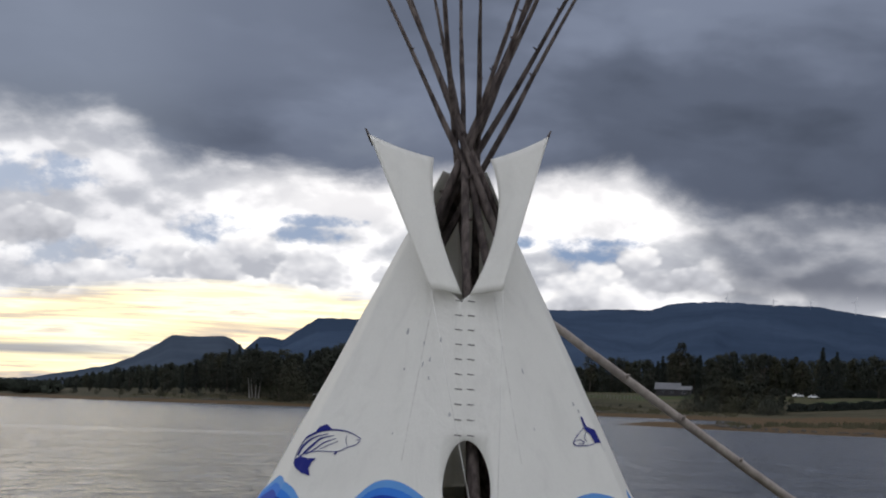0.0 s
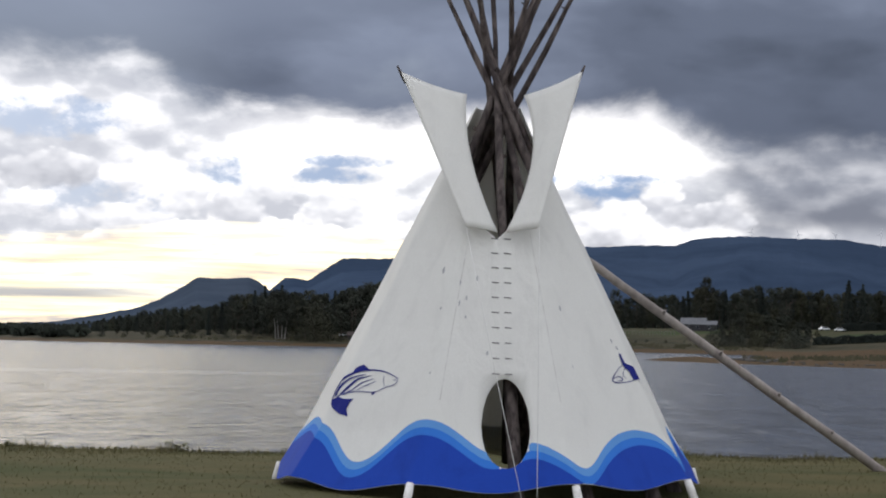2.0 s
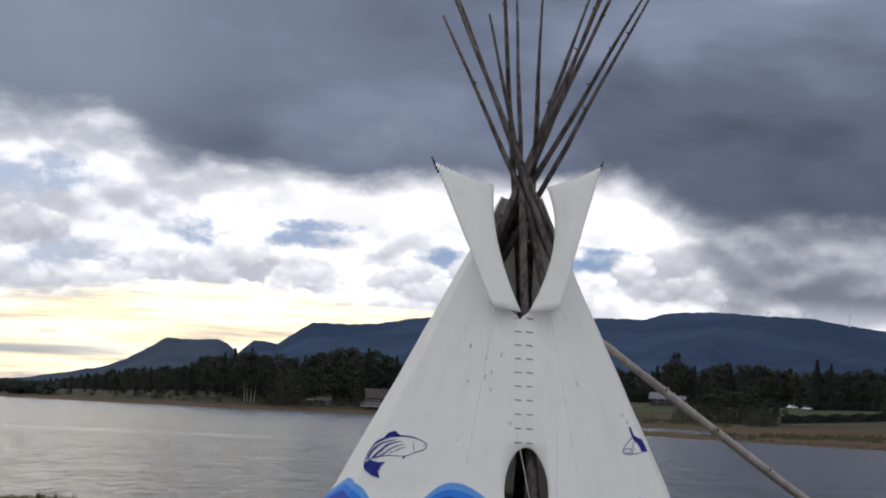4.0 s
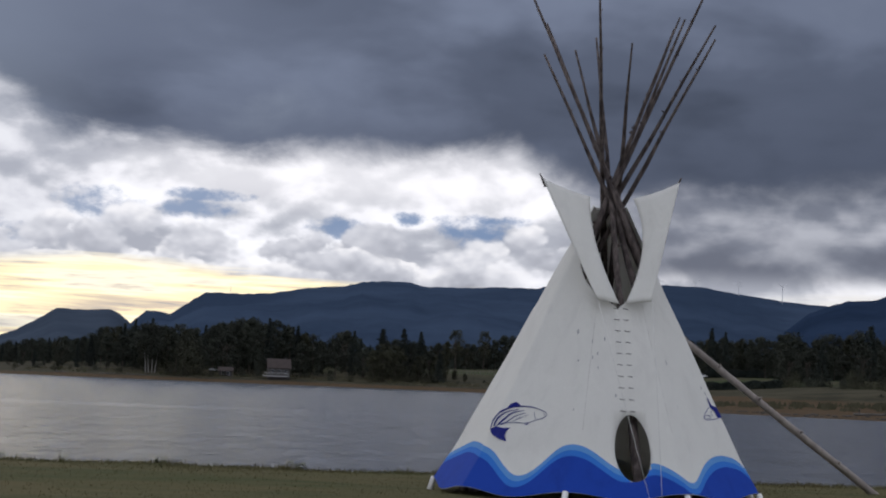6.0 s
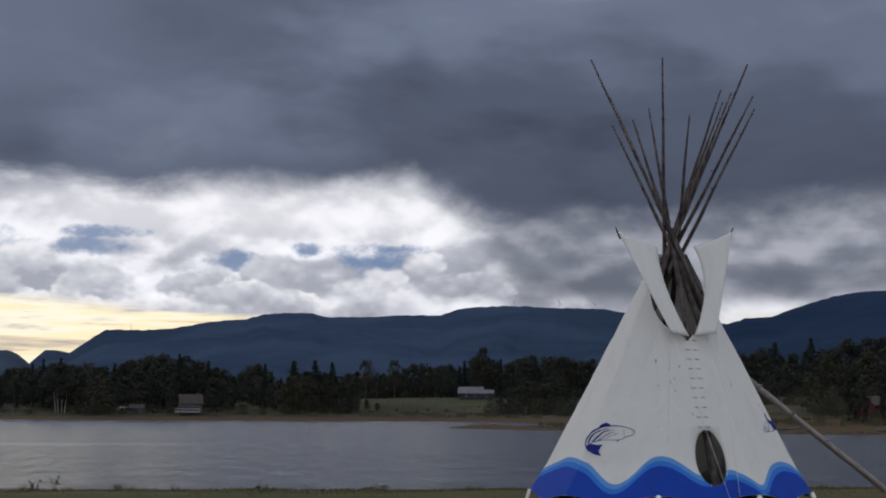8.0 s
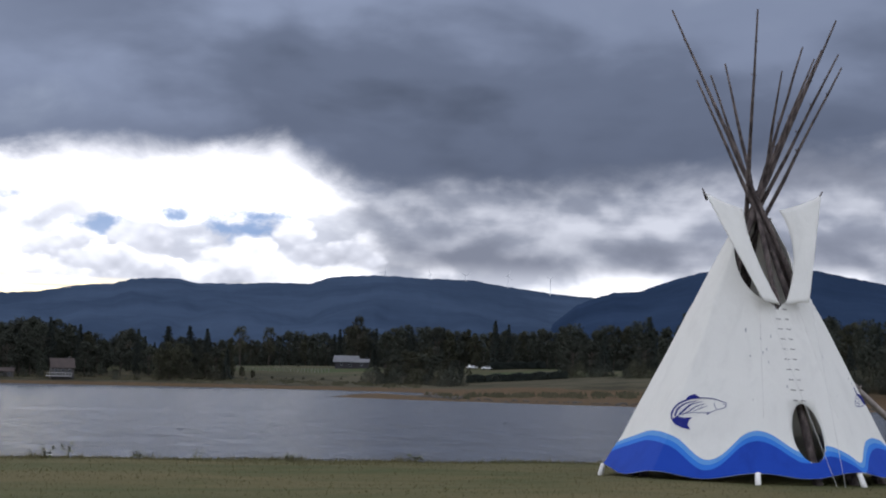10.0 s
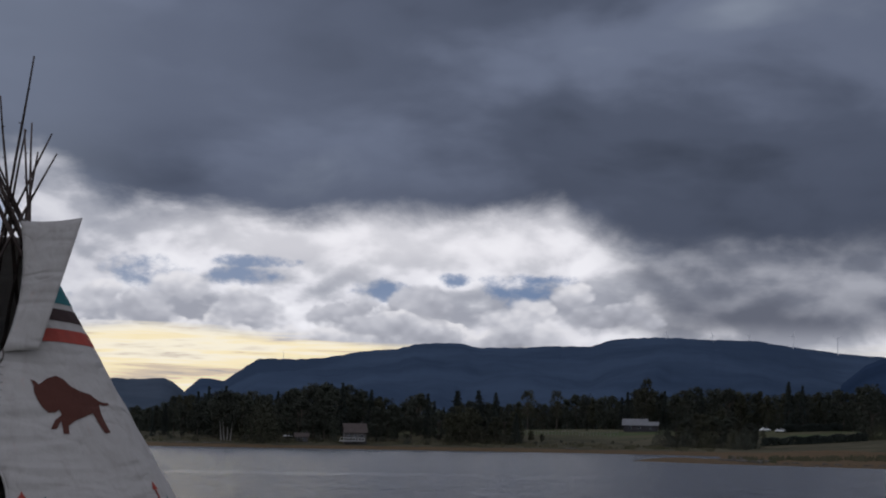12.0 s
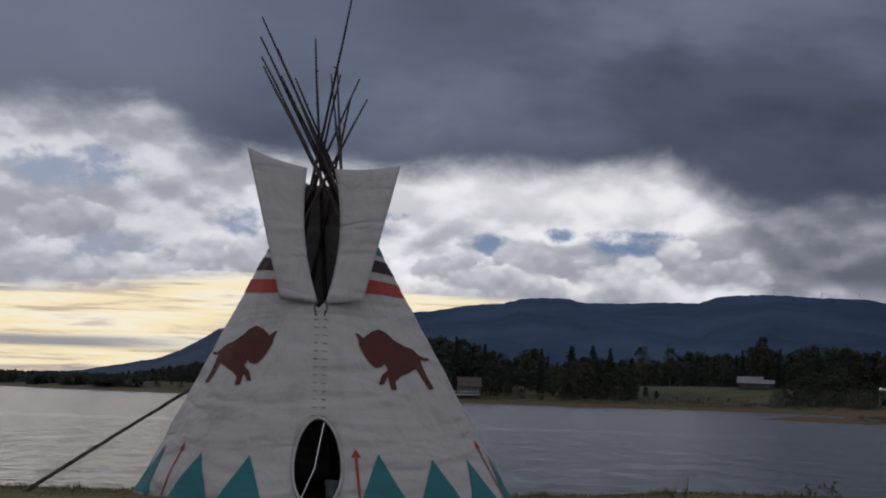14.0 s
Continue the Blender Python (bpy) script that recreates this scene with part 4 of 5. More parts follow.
def far_woods():
    """A low belt of woods that closes the land behind the shore trees."""
    rng = random.Random(7)
    verts, faces, outs = [], [], []
    for _ in range(70000):
        az = rng.uniform(-34, 44)
        r = (back_range(az) + 55) * rng.uniform(1.0, 1.12) if az > -11 else shore_range(round(az), 20) * rng.uniform(1.0, 1.08)
        top = (wood_top(az) * 0.86 if az > -11 else 0.36) * rng.random() ** 0.6
        x, y = EYE[0] + r * math.sin(radians(az)), EYE[1] + r * math.cos(radians(az))
        z = max(0.5, r * math.tan(radians(top * rng.uniform(0.8, 1.05))) + 1.6)
        out = Vector((rng.gauss(0, 0.3), -1 + rng.gauss(0, 0.2), 0.3 + rng.gauss(0, 0.2))).normalized()
        outs.append(out)
        leaf_quad(verts, faces, Vector((x, y, z)), r * (0.0026 if top < wood_top(az) * 0.55 else 0.0014) * rng.uniform(0.6, 1.2), rng, out)
    ob = from_lists("far_woods", verts, faces, WOODS, None, outs)
    tagged(ob, "dark belt of distant woods beyond the shore", "woods", kind="stuff")


far_woods()


def place_at(az, r):
    x, y = EYE[0] + r * math.sin(radians(az)), EYE[1] + r * math.cos(radians(az))
    return x, y, float(height(x, y))


# ---- buildings, fence, vehicles and turbines across the water ----
def cottage(name, place, turn, label, w, d, wall_h, roof_h, wall_mat, roof_mat, deck=True, windows=3, over=0.5):
    t = thing(name, place, label, "house", turn=turn)
    bm = bmesh.new()
    box(bm, -w / 2, w / 2, -d / 2, d / 2, -4.0, wall_h)
    for s in (-1, 1):
        a, b, c = (bm.verts.new((s * w / 2, y, z)) for y, z in ((-d / 2, wall_h), (d / 2, wall_h), (0, wall_h + roof_h)))
        bm.faces.new((a, b, c))
    part("wall", bm, wall_mat, t)
    for s in (-1, 1):
        bm = bmesh.new()
        lift = 0.16
        p = [(-w / 2 - over, s * (d / 2 + over), wall_h - over * roof_h / (d / 2)), (w / 2 + over, s * (d / 2 + over), wall_h - over * roof_h / (d / 2)),
             (w / 2 + over, 0, wall_h + roof_h), (-w / 2 - over, 0, wall_h + roof_h)]
        lo, hi = [bm.verts.new(q) for q in p], [bm.verts.new((q[0], q[1], q[2] + lift)) for q in p]
        bm.faces.new(lo[::-1])
        bm.faces.new(hi)
        for k in range(4):
            bm.faces.new((lo[k], lo[(k + 1) % 4], hi[(k + 1) % 4], hi[k]))
        part("roof", bm, roof_mat, t)
    for k in range(windows):
        x = -w / 2 + w * (k + 0.7) / (windows + 0.4)
        win = thing("window", (x, -d / 2 - 0.03, wall_h * 0.55), "", "")
        win.parent = t
        bm = bmesh.new()
        for x0, x1, z0, z1 in ((-0.5, 0.5, 0.6, 0.66), (-0.5, 0.5, -0.66, -0.6), (-0.5, -0.45, -0.6, 0.6), (0.45, 0.5, -0.6, 0.6)):
            box(bm, x0, x1, -0.06, 0.02, z0, z1)
        part("window_frame", bm, TRIM, win)
        bm = bmesh.new()
        box(bm, -0.45, 0.45, -0.02, 0.015, -0.6, 0.6)
        part("pane", bm, GLASS, win)
    if deck:
        bm = bmesh.new()
        box(bm, -w / 2 - 2.0, w / 2 - 1.0, -d / 2 - 2.4, -d / 2 - 0.05, -0.3, 0.0)
        part("deck", bm, TRIM, t)
        for k in range(9):
            x = -w / 2 - 1.95 + k * (w + 0.9) / 8
            bm = bmesh.new()
            box(bm, x - 0.06, x + 0.06, -d / 2 - 2.38, -d / 2 - 2.26, 0.0, 1.0)
            part("baluster", bm, TRIM, t)
        bm = bmesh.new()
        box(bm, -w / 2 - 2.0, w / 2 - 1.0, -d / 2 - 2.40, -d / 2 - 2.24, 1.0, 1.12)
        part("railing", bm, TRIM, t)
    bm = bmesh.new()
    box(bm, w * 0.28, w * 0.28 + 0.8, -0.1, 0.7, wall_h + roof_h * 0.5, wall_h + roof_h + 0.8)
    part("chimney", bm, wall_mat, t)
    return t


x, y, z = place_at(-0.3, 655)
cottage("shore_house", (x, y, z + 1.2), 6, "grey cottage with a brown roof and white deck railing", 8.2, 8.0, 3.2, 3.2, HOUSE_WALL, HOUSE_ROOF)
r = range_at(9.25, 0.5)
x, y, z = place_at(9.1, r)
cottage("farm_shed", (x, y, z), -14, "dark shed with a pale sheet metal roof", 9.5, 7.0, 2.9, 2.3, BARN_WALL, METAL_ROOF, False, 2, 0.8)
x, y, z = place_at(9.62, r - 2)
cottage("lean_to_shed", (x, y, z), -14, "low dark shed with a pale metal roof", 5.6, 5.0, 2.6, 1.3, BARN_WALL, METAL_ROOF, False, 1, 0.6)
x, y, z = place_at(22.7, 330)
cottage("red_cottage", (x, y, z), 20, "red wooden cottage with white trim among trees", 6.0, 4.5, 2.3, 1.4, RED_WALL, HOUSE_ROOF, False, 1)
x, y, z = place_at(24.0, 320)
cottage("red_shed", (x, y, z), 14, "small red boarded shed near the shore", 4.0, 3.0, 2.1, 1.1, RED_WALL, HOUSE_ROOF, False, 1)
x, y, z = place_at(-2.05, 668)
cottage("small_cabin", (x, y, z), 0, "small grey cabin half hidden by trees", 5.0, 4.0, 2.2, 1.2, HOUSE_WALL, HOUSE_ROOF, False, 2)


def car(place, turn):
    t = thing("parked_car", place, "white car parked on the grass across the water", "car", "cars parked across the lake", turn=turn)
    bm = bmesh.new()
    box(bm, -2.2, 2.2, -0.88, 0.88, 0.35, 0.95, 0.12)
    part("body", bm, CAR_PAINT, t)
    bm = bmesh.new()
    for v in box(bm, -1.5, 1.2, -0.78, 0.78, 0.95, 1.5):
        if v.co.z > 1.2:
            v.co.x, v.co.y = v.co.x * 0.72, v.co.y * 0.86
    part("cabin", bm, CAR_PAINT, t)
    bm = bmesh.new()
    for v in box(bm, -1.25, 1.0, -0.80, 0.80, 1.0, 1.42):
        if v.co.z > 1.2:
            v.co.x, v.co.y = v.co.x * 0.74, v.co.y * 0.87
    part("window", bm, GLASS, t)
    for sx in (-1.35, 1.35):
        for sy in (-0.82, 0.82):
            bm = bmesh.new()
            tube(bm, [(sx, sy - 0.1, 0.33), (sx, sy + 0.1, 0.33)], 0.33, 12)
            part("wheel", bm, TYRE, t)
    return t


for a, turn in ((13.32, 10), (13.82, -6), (-2.45, 4)):
    x, y, z = place_at(a, range_at(a, 0.54 if a > 0 else 0.12))
    car((x, y, z), turn)


def fence():
    rng = random.Random(3)
    t = thing("pasture_fence", (0, 0, 0), "weathered post and rail fence round the pasture", "fence")
    tops = []
    for k in range(34):
        az = 4.7 + k * 0.115
        r = range_at(az, 0.33) + 3 * math.sin(k * 0.4)
        x, y, z = place_at(az, r)
        bm = bmesh.new()
        h = rng.uniform(1.5, 1.9)
        tube(bm, [(x, y, z - 0.2), (x + rng.uniform(-0.1, 0.1), y, z + h)], [0.17, 0.13], 6)
        part("post", bm, POST, t)
        tops.append((x, y, z + h))
    for a, b in zip(tops, tops[1:]):
        bm = bmesh.new()
        tube(bm, [(a[0], a[1] - 0.1, a[2] - 0.35), (b[0], b[1] - 0.1, b[2] - 0.35)], 0.06, 4)
        part("rail", bm, POST, t)


fence()


def hedge(az0, az1, el, h, seed):
    rng = random.Random(seed)
    verts, faces, outs = [], [], []
    r = range_at((az0 + az1) / 2, el)
    for _ in range(4200):
        az = rng.uniform(az0, az1)
        x, y, z = place_at(az, r)
        outs.append(Vector((rng.gauss(0, 0.2), -0.8, 0.5 + rng.gauss(0, 0.2))).normalized())
        leaf_quad(verts, faces, Vector((x, y + rng.uniform(-1, 1), z + h * rng.random() * (0.9 + 0.1 * math.sin(az * 9)))), rng.uniform(0.25, 0.5), rng, outs[-1])
    tagged(from_lists("hedge", verts, faces, NEEDLE, None, outs), "dark clipped hedge across the shore meadow", "hedge", kind="stuff")


hedge(13.1, 16.5, 0.17, 2.9, 5)
hedge(13.9, 15.8, 0.58, 3.2, 6)


def shore_grass():
    """Rank grass and reeds between the far beach and the meadows."""
    rng = random.Random(31)
    verts, faces = [], []
    for _ in range(9000):
        az = rng.uniform(2.4, 26) if rng.random() < 0.8 else rng.uniform(-9, 2.4)
        back = rng.uniform(11, 34) if az < 13 else rng.uniform(46, 100)
        r = shore_range(round(az, 1), 6) + back
        if math.sin(az * 7.3) + math.sin(az * 2.9 + back * 0.2) + rng.uniform(-0.8, 0.8) < 0.2:
            continue
        x, y, z = place_at(az, r)
        h, lean, w = rng.uniform(0.35, 1.1), rng.uniform(-0.3, 0.3), rng.uniform(0.15, 0.4)
        i = len(verts)
        verts += [Vector((x - w, y, z - 0.05)), Vector((x + w, y + rng.uniform(-0.3, 0.3), z - 0.05)), Vector((x + lean, y + 0.1, z + h))]
        faces.append((i, i + 1, i + 2))
    tagged(from_lists("shore_grass", verts, faces, RANK_GRASS, None), "rank dry grass tufts along the far beach", "grass", kind="stuff")


shore_grass()


def driftwood(az, r, length, turn, seed):
    rng = random.Random(seed)
    x, y, z = place_at(az, r)
    t = thing("driftwood_log", (x, y, z + 0.1), "bleached driftwood log lying on the brown beach", "log", "driftwood on the beach", turn=turn)
    bm = bmesh.new()
    tube(bm, pole_points((-length / 2, 0, 0.1), (length / 2, 0, 0.2), 6, 0.2, rng), [0.2, 0.19, 0.18, 0.16, 0.13, 0.09], 7, 0.12, rng)
    part("trunk", bm, DRIFT, t)
    for _ in range(3):
        bm = bmesh.new()
        e = rng.uniform(-0.4, 0.4) * length
        tube(bm, [(e, 0, 0.2), (e + rng.uniform(-1, 1), rng.uniform(-0.6, 0.6), 0.9)], [0.12, 0.04], 5)
        part("branch_stub", bm, DRIFT, t)


for k, (az, back, length, turn) in enumerate([(-5.9, 9, 7, 4), (-4.9, 11, 9, -3), (-7.4, 8, 5, 8), (6.9, 8, 4, 2), (11.9, 14, 9, 10), (12.3, 12, 6, -12), (19.9, 20, 6, 5), (23.2, 24, 5, -4), (24.2, 20, 6, 7)]):
    driftwood(az, shore_range(az, back), length, turn, 60 + k)

rng = random.Random(77)
bm = bmesh.new()
for _ in range(420):
    az = rng.uniform(-10, 30)
    r = shore_range(round(az, 1), rng.choice((4, 7, 10))) + rng.uniform(0, 4)
    x, y, z = place_at(az, r)
    s = rng.uniform(0.12, 0.35)
    made = bmesh.ops.create_icosphere(bm, subdivisions=1, radius=s)["verts"]
    for v in made:
        v.co = Vector((v.co.x * rng.uniform(1, 1.6), v.co.y, v.co.z * 0.6)) + Vector((x, y, z + 0.05))
tagged(new("shore_stones", mesh_from(bm, "shore_stones", STONE)), "grey stones scattered along the far beach", "stones", kind="stuff")


def turbine(az, r, el_base, el_top, spin, seed):
    x, y = EYE[0] + r * math.sin(radians(az)), EYE[1] + r * math.cos(radians(az))
    z0, z1 = r * math.tan(radians(el_base)) - 12, r * math.tan(radians(el_top)) + 1.6
    t = thing("wind_turbine", (x, y, z0), "white wind turbine standing on the mountain ridge", "wind turbine", "turbines on the ridge")
    h = z1 - z0
    bm = bmesh.new()
    tube(bm, [(0, 0, 0), (0, 0, h)], [0.9, 0.5], 8)
    part("tower", bm, STEEL, t)
    bm = bmesh.new()
    box(bm, -0.9, 0.9, -1.6, 2.2, h - 0.6, h + 1.0)
    part("nacelle", bm, STEEL, t)
    for k in range(3):
        a = radians(spin + 120 * k)
        d = Vector((math.sin(a), 0, math.cos(a)))
        bm = bmesh.new()
        c = Vector((0, -2.0, h))
        tube(bm, [c, c + d * 5, c + d * 13], [0.5, 0.6, 0.15], 5)
        part("blade", bm, STEEL, t)


for k, (az, base, top) in enumerate([(14.64, 3.36, 3.72), (16.07, 3.16, 3.64), (12.0, 3.55, 3.72), (10.46, 3.6, 3.78), (13.2, 3.5, 3.7)]):
    turbine(az, 3860, base, top, 17 + 41 * k, k)

t = thing("radio_mast", (EYE[0] + 3880 * math.sin(radians(-2.39)), EYE[1] + 3880 * math.cos(radians(-2.39)), 3880 * math.tan(radians(2.70))), "thin steel radio mast on the mountain top", "mast")
bm = bmesh.new()
tube(bm, [(0, 0, 0), (0, 0, 19)], [0.7, 0.4], 6)
part("tower", bm, STEEL, t)
bm = bmesh.new()
tube(bm, [(0, 0, 19), (0, 0, 25)], [0.3, 0.2], 5)
part("antenna", bm, STEEL, t)


# ---- the tipis ----
class Tent:
    """The surface of a tipi cover stretched over poles: bearings in degrees from the door, heights in metres above its ground."""

    def __init__(self, base, tall, lean, poles, first, sag, seed, folds=0.007):
        self.base, self.tall, self.lean, self.poles, self.first, self.sag, self.seed, self.folds = base, tall, lean, poles, first, sag, seed, folds

    def radius(self, deg, z):
        w = 360 / self.poles
        d = (deg - self.first) % w - w / 2
        r = self.base * (1 - z / self.tall)
        flat = r * math.cos(radians(w / 2)) / math.cos(radians(d))
        rr = self.sag * flat + (1 - self.sag) * r
        wr = noise.noise(Vector((math.sin(radians(deg)) * 2.2, math.cos(radians(deg)) * 2.2, z * 0.8 + self.seed)))
        wr2 = noise.noise(Vector((math.sin(radians(deg)) * 5 + z * 1.6, math.cos(radians(deg)) * 5, z * 2.2 + self.seed * 2)))
        diag = math.sin((abs((deg + 180) % 360 - 180) * 0.09 + z * 5.2) + 2.5 * wr) * max(0.0, 1 - z / 2.6)
        flare = 0.09 * max(0.0, 1 - z / 0.7) if self.folds < 0.01 else 0.0
        return rr + flare + 0.018 * wr + self.folds * wr2 + (self.folds - 0.007) * 1.1 * diag

    def at(self, deg, z, off=0.0):
        k = z / self.tall
        r = self.radius(deg, z) + off
        a = radians(deg)
        return Vector((self.lean[0] * k + r * math.sin(a), self.lean[1] * k - r * math.cos(a), z + off * 0.5))

    def facing(self, across, z0, u, v, off):
        """A point of a motif painted to look upright from the front: its place across the tipi, not round it."""
        z = z0 + v
        deg = math.degrees(math.asin(max(-0.97, min(0.97, (across + u) / (self.base * (1 - z / self.tall))))))
        return self.at(deg, z, off)

    def motif(self, deg0, z0, u, v, off):
        """A point of a painted motif: u metres along the cloth, v metres up it."""
        z = z0 + v
        return self.at(deg0 + math.degrees(u / max(0.3, self.radius(deg0, z))), z, off)


def cover_mesh(tent, hem, v_low, top, spread, door, cols):
    """The cover, closed in front up to v_low, open above it, with an oval door left out. door: bearing, middle, half width in degrees, half height."""
    bm = bmesh.new()
    zs = [None] + [0.30 + (top - 0.30) * (i / 46) for i in range(47)]
    grid = []
    for z in zs:
        row = []
        for c in range(cols + 1):
            deg = c * 360 / cols
            if z is None:
                row.append(bm.verts.new(tent.at(deg, hem(deg))))
                continue
            gap = 0.0 if z <= v_low else spread * ((z - v_low) / (top - v_low)) ** 0.62
            row.append(bm.verts.new(tent.at(gap + (360 - 2 * gap) * c / cols, z)))
        grid.append(row)
    d0, zc, hw, hh = door
    keep_out = set()
    j0 = max(j for j, z in enumerate(zs) if z is not None and z < zc - hh - 0.03) if any(z is not None and z < zc - hh - 0.03 for z in zs) else 0
    j1 = min(j for j, z in enumerate(zs) if z is not None and z > zc + hh + 0.03)
    step = 360 / cols
    c0, c1 = math.floor((d0 - hw - 0.8) / step), math.ceil((d0 + hw + 0.8) / step)
    for j in range(len(zs) - 1):
        for c in range(cols):
            cc = c if c <= cols / 2 else c - cols
            if j0 <= j < j1 and c0 <= cc < c1:
                continue
            bm.faces.new((grid[j][c], grid[j][c + 1], grid[j + 1][c + 1], grid[j + 1][c]))
    # ring between the missing patch and the oval
    loop = [(j0, c) for c in range(c0, c1)] + [(j, c1) for j in range(j0, j1)] + [(j1, c) for c in range(c1, c0, -1)] + [(j, c0) for j in range(j1, j0, -1)]
    outer = [grid[j][c % cols if c % cols or c >= 0 else 0] for j, c in loop]
    inner = []
    for j, c in loop:
        z = zs[j] if zs[j] is not None else 0.15
        a = math.atan2((z - zc) / hh, (c * step - d0) / hw)
        inner.append(bm.verts.new(tent.at(d0 + hw * math.cos(a), zc + hh * math.sin(a))))
    for k in range(len(loop)):
        n = (k + 1) % len(loop)
        bm.faces.new((outer[k], outer[n], inner[n], inner[k]))
    bmesh.ops.remove_doubles(bm, verts=bm.verts, dist=0.0005)
    bmesh.ops.recalc_face_normals(bm, faces=bm.faces)
    return bm


def thicken(ob, depth):
    s = ob.modifiers.new("cloth", "SOLIDIFY")
    s.thickness, s.offset = depth, 0.0
    return ob


def strip(tent, low, high, d0, d1, step, off):
    """A painted band between two curves of the bearing."""
    bm = bmesh.new()
    rows, deg = [], d0
    while deg <= d1 + 1e-6:
        lo, hi = low(deg), high(deg)
        rows.append([bm.verts.new(tent.at(deg, lo + (hi - lo) * k / 3, off)) for k in range(4)] if hi - lo > 0.006 else None)
        deg += step
    for a, b in zip(rows, rows[1:]):
        if a and b:
            for k in range(3):
                bm.faces.new((a[k], b[k], b[k + 1], a[k + 1]))
    return bm


def patch(tent, deg0, z0, outline, off, size=1.0, flip=False, front=False):
    """A filled painted shape, outline in metres, laid on the cloth."""
    bm = bmesh.new()
    vs = [bm.verts.new((-u * size if flip else u * size, v * size, 0)) for u, v in outline]
    es = [bm.edges.new((vs[i], vs[(i + 1) % len(vs)])) for i in range(len(vs))]
    bmesh.ops.triangle_fill(bm, edges=es, use_beauty=True)
    bmesh.ops.subdivide_edges(bm, edges=bm.edges[:], cuts=5, use_grid_fill=True)
    for v in bm.verts:
        v.co = (tent.facing if front else tent.motif)(deg0, z0, v.co.x, v.co.y, off)
    return bm


def stroke(tent, deg0, z0, line, widths, off, size=1.0, front=False):
    """A painted line that swells and thins."""
    bm = bmesh.new()
    pts = [Vector((u * size, v * size)) for u, v in line]
    fine = []
    for i in range(len(pts) - 1):
        p0, p1, p2, p3 = pts[max(0, i - 1)], pts[i], pts[i + 1], pts[min(len(pts) - 1, i + 2)]
        for k in range(5):
            s = k / 5
            fine.append(0.5 * ((2 * p1) + (p2 - p0) * s + (2 * p0 - 5 * p1 + 4 * p2 - p3) * s * s + (3 * p1 - p0 - 3 * p2 + p3) * s ** 3))
    fine.append(pts[-1])
    rows = []
    for i, p in enumerate(fine):
        d = (fine[min(i + 1, len(fine) - 1)] - fine[max(i - 1, 0)]).normalized()
        n = Vector((-d.y, d.x))
        w = float(np.interp(i / (len(fine) - 1), np.linspace(0, 1, len(widths)), widths)) / 2
        rows.append([bm.verts.new((tent.facing if front else tent.motif)(deg0, z0, *(p + n * w * s), off)) for s in (-1, 1)])
    for a, b in zip(rows, rows[1:]):
        bm.faces.new((a[0], b[0], b[1], a[1]))
    return bm


def cord(name, points, r, parent, label=""):
    bm = bmesh.new()
    tube(bm, points, r, 6)
    return part(name, bm, ROPE, parent, label, True)


def knotty_pole(a, b, r0, r1, seed, mat, parent, name="pole", twigs=6):
    rng = random.Random(seed)
    pts = pole_points(a, b, 16, 0.035, rng)
    bm = bmesh.new()
    tube(bm, pts, [r0 + (r1 - r0) * (i / 15) for i in range(16)], 8, 0.15, rng)
    for _ in range(twigs):
        i = rng.randint(6, 14)
        d = Vector((rng.uniform(-1, 1), rng.uniform(-1, 1), rng.uniform(0.2, 1))).normalized()
        r = r0 + (r1 - r0) * (i / 15)
        tube(bm, [pts[i], pts[i] + d * (r + rng.uniform(0.02, 0.06))], [r * 0.5, r * 0.25], 5)
    return part(name, bm, mat, parent, "", True)


def flap(corners, mat, parent, label, bow):
    """A smoke flap: four corners in the order inner low, outer low, outer top, inner top, then the middle of its inner edge."""
    low_in, low_out, top_out, top_in, mid_in = (Vector(c) for c in corners)
    bm = bmesh.new()
    rows, n, m = [], 22, 12
    for i in range(n + 1):
        s = i / n
        inner = (1 - s) ** 2 * low_in + 2 * s * (1 - s) * (2 * mid_in - 0.5 * (low_in + top_in)) + s * s * top_in
        outer = low_out.lerp(top_out, s)
        row = []
        for k in range(m + 1):
            q = k / m
            p = inner.lerp(outer, q)
            p += bow * math.sin(math.pi * q) * (0.4 + 0.6 * math.sin(math.pi * s))
            p.z -= 0.035 * math.sin(math.pi * q) * s ** 3 * (top_out - top_in).length
            p += Vector((0, 1, 0)) * 0.012 * noise.noise(Vector((q * 3, s * 5, low_out.x)))
            row.append(bm.verts.new(p))
        rows.append(row)
    for a, b in zip(rows, rows[1:]):
        for k in range(m):
            bm.faces.new((a[k], a[k + 1], b[k + 1], b[k]))
    return thicken(part("smoke_flap", bm, mat, parent, label, True), 0.012)


def lacing(tent, deg, z0, z1, count, parent, length):
    for k in range(count):
        z = z0 + (z1 - z0) * k / (count - 1)
        c = tent.at(deg, z, 0.008)
        for s in (-1, 1):
            bm = bmesh.new()
            tube(bm, [c + Vector((s * length * 0.14, 0, 0.002 * s)), c + Vector((s * length * 0.5, 0.004, -0.004 * s))], 0.0065, 5)
            part("lacing_pin", bm, PIN, parent)


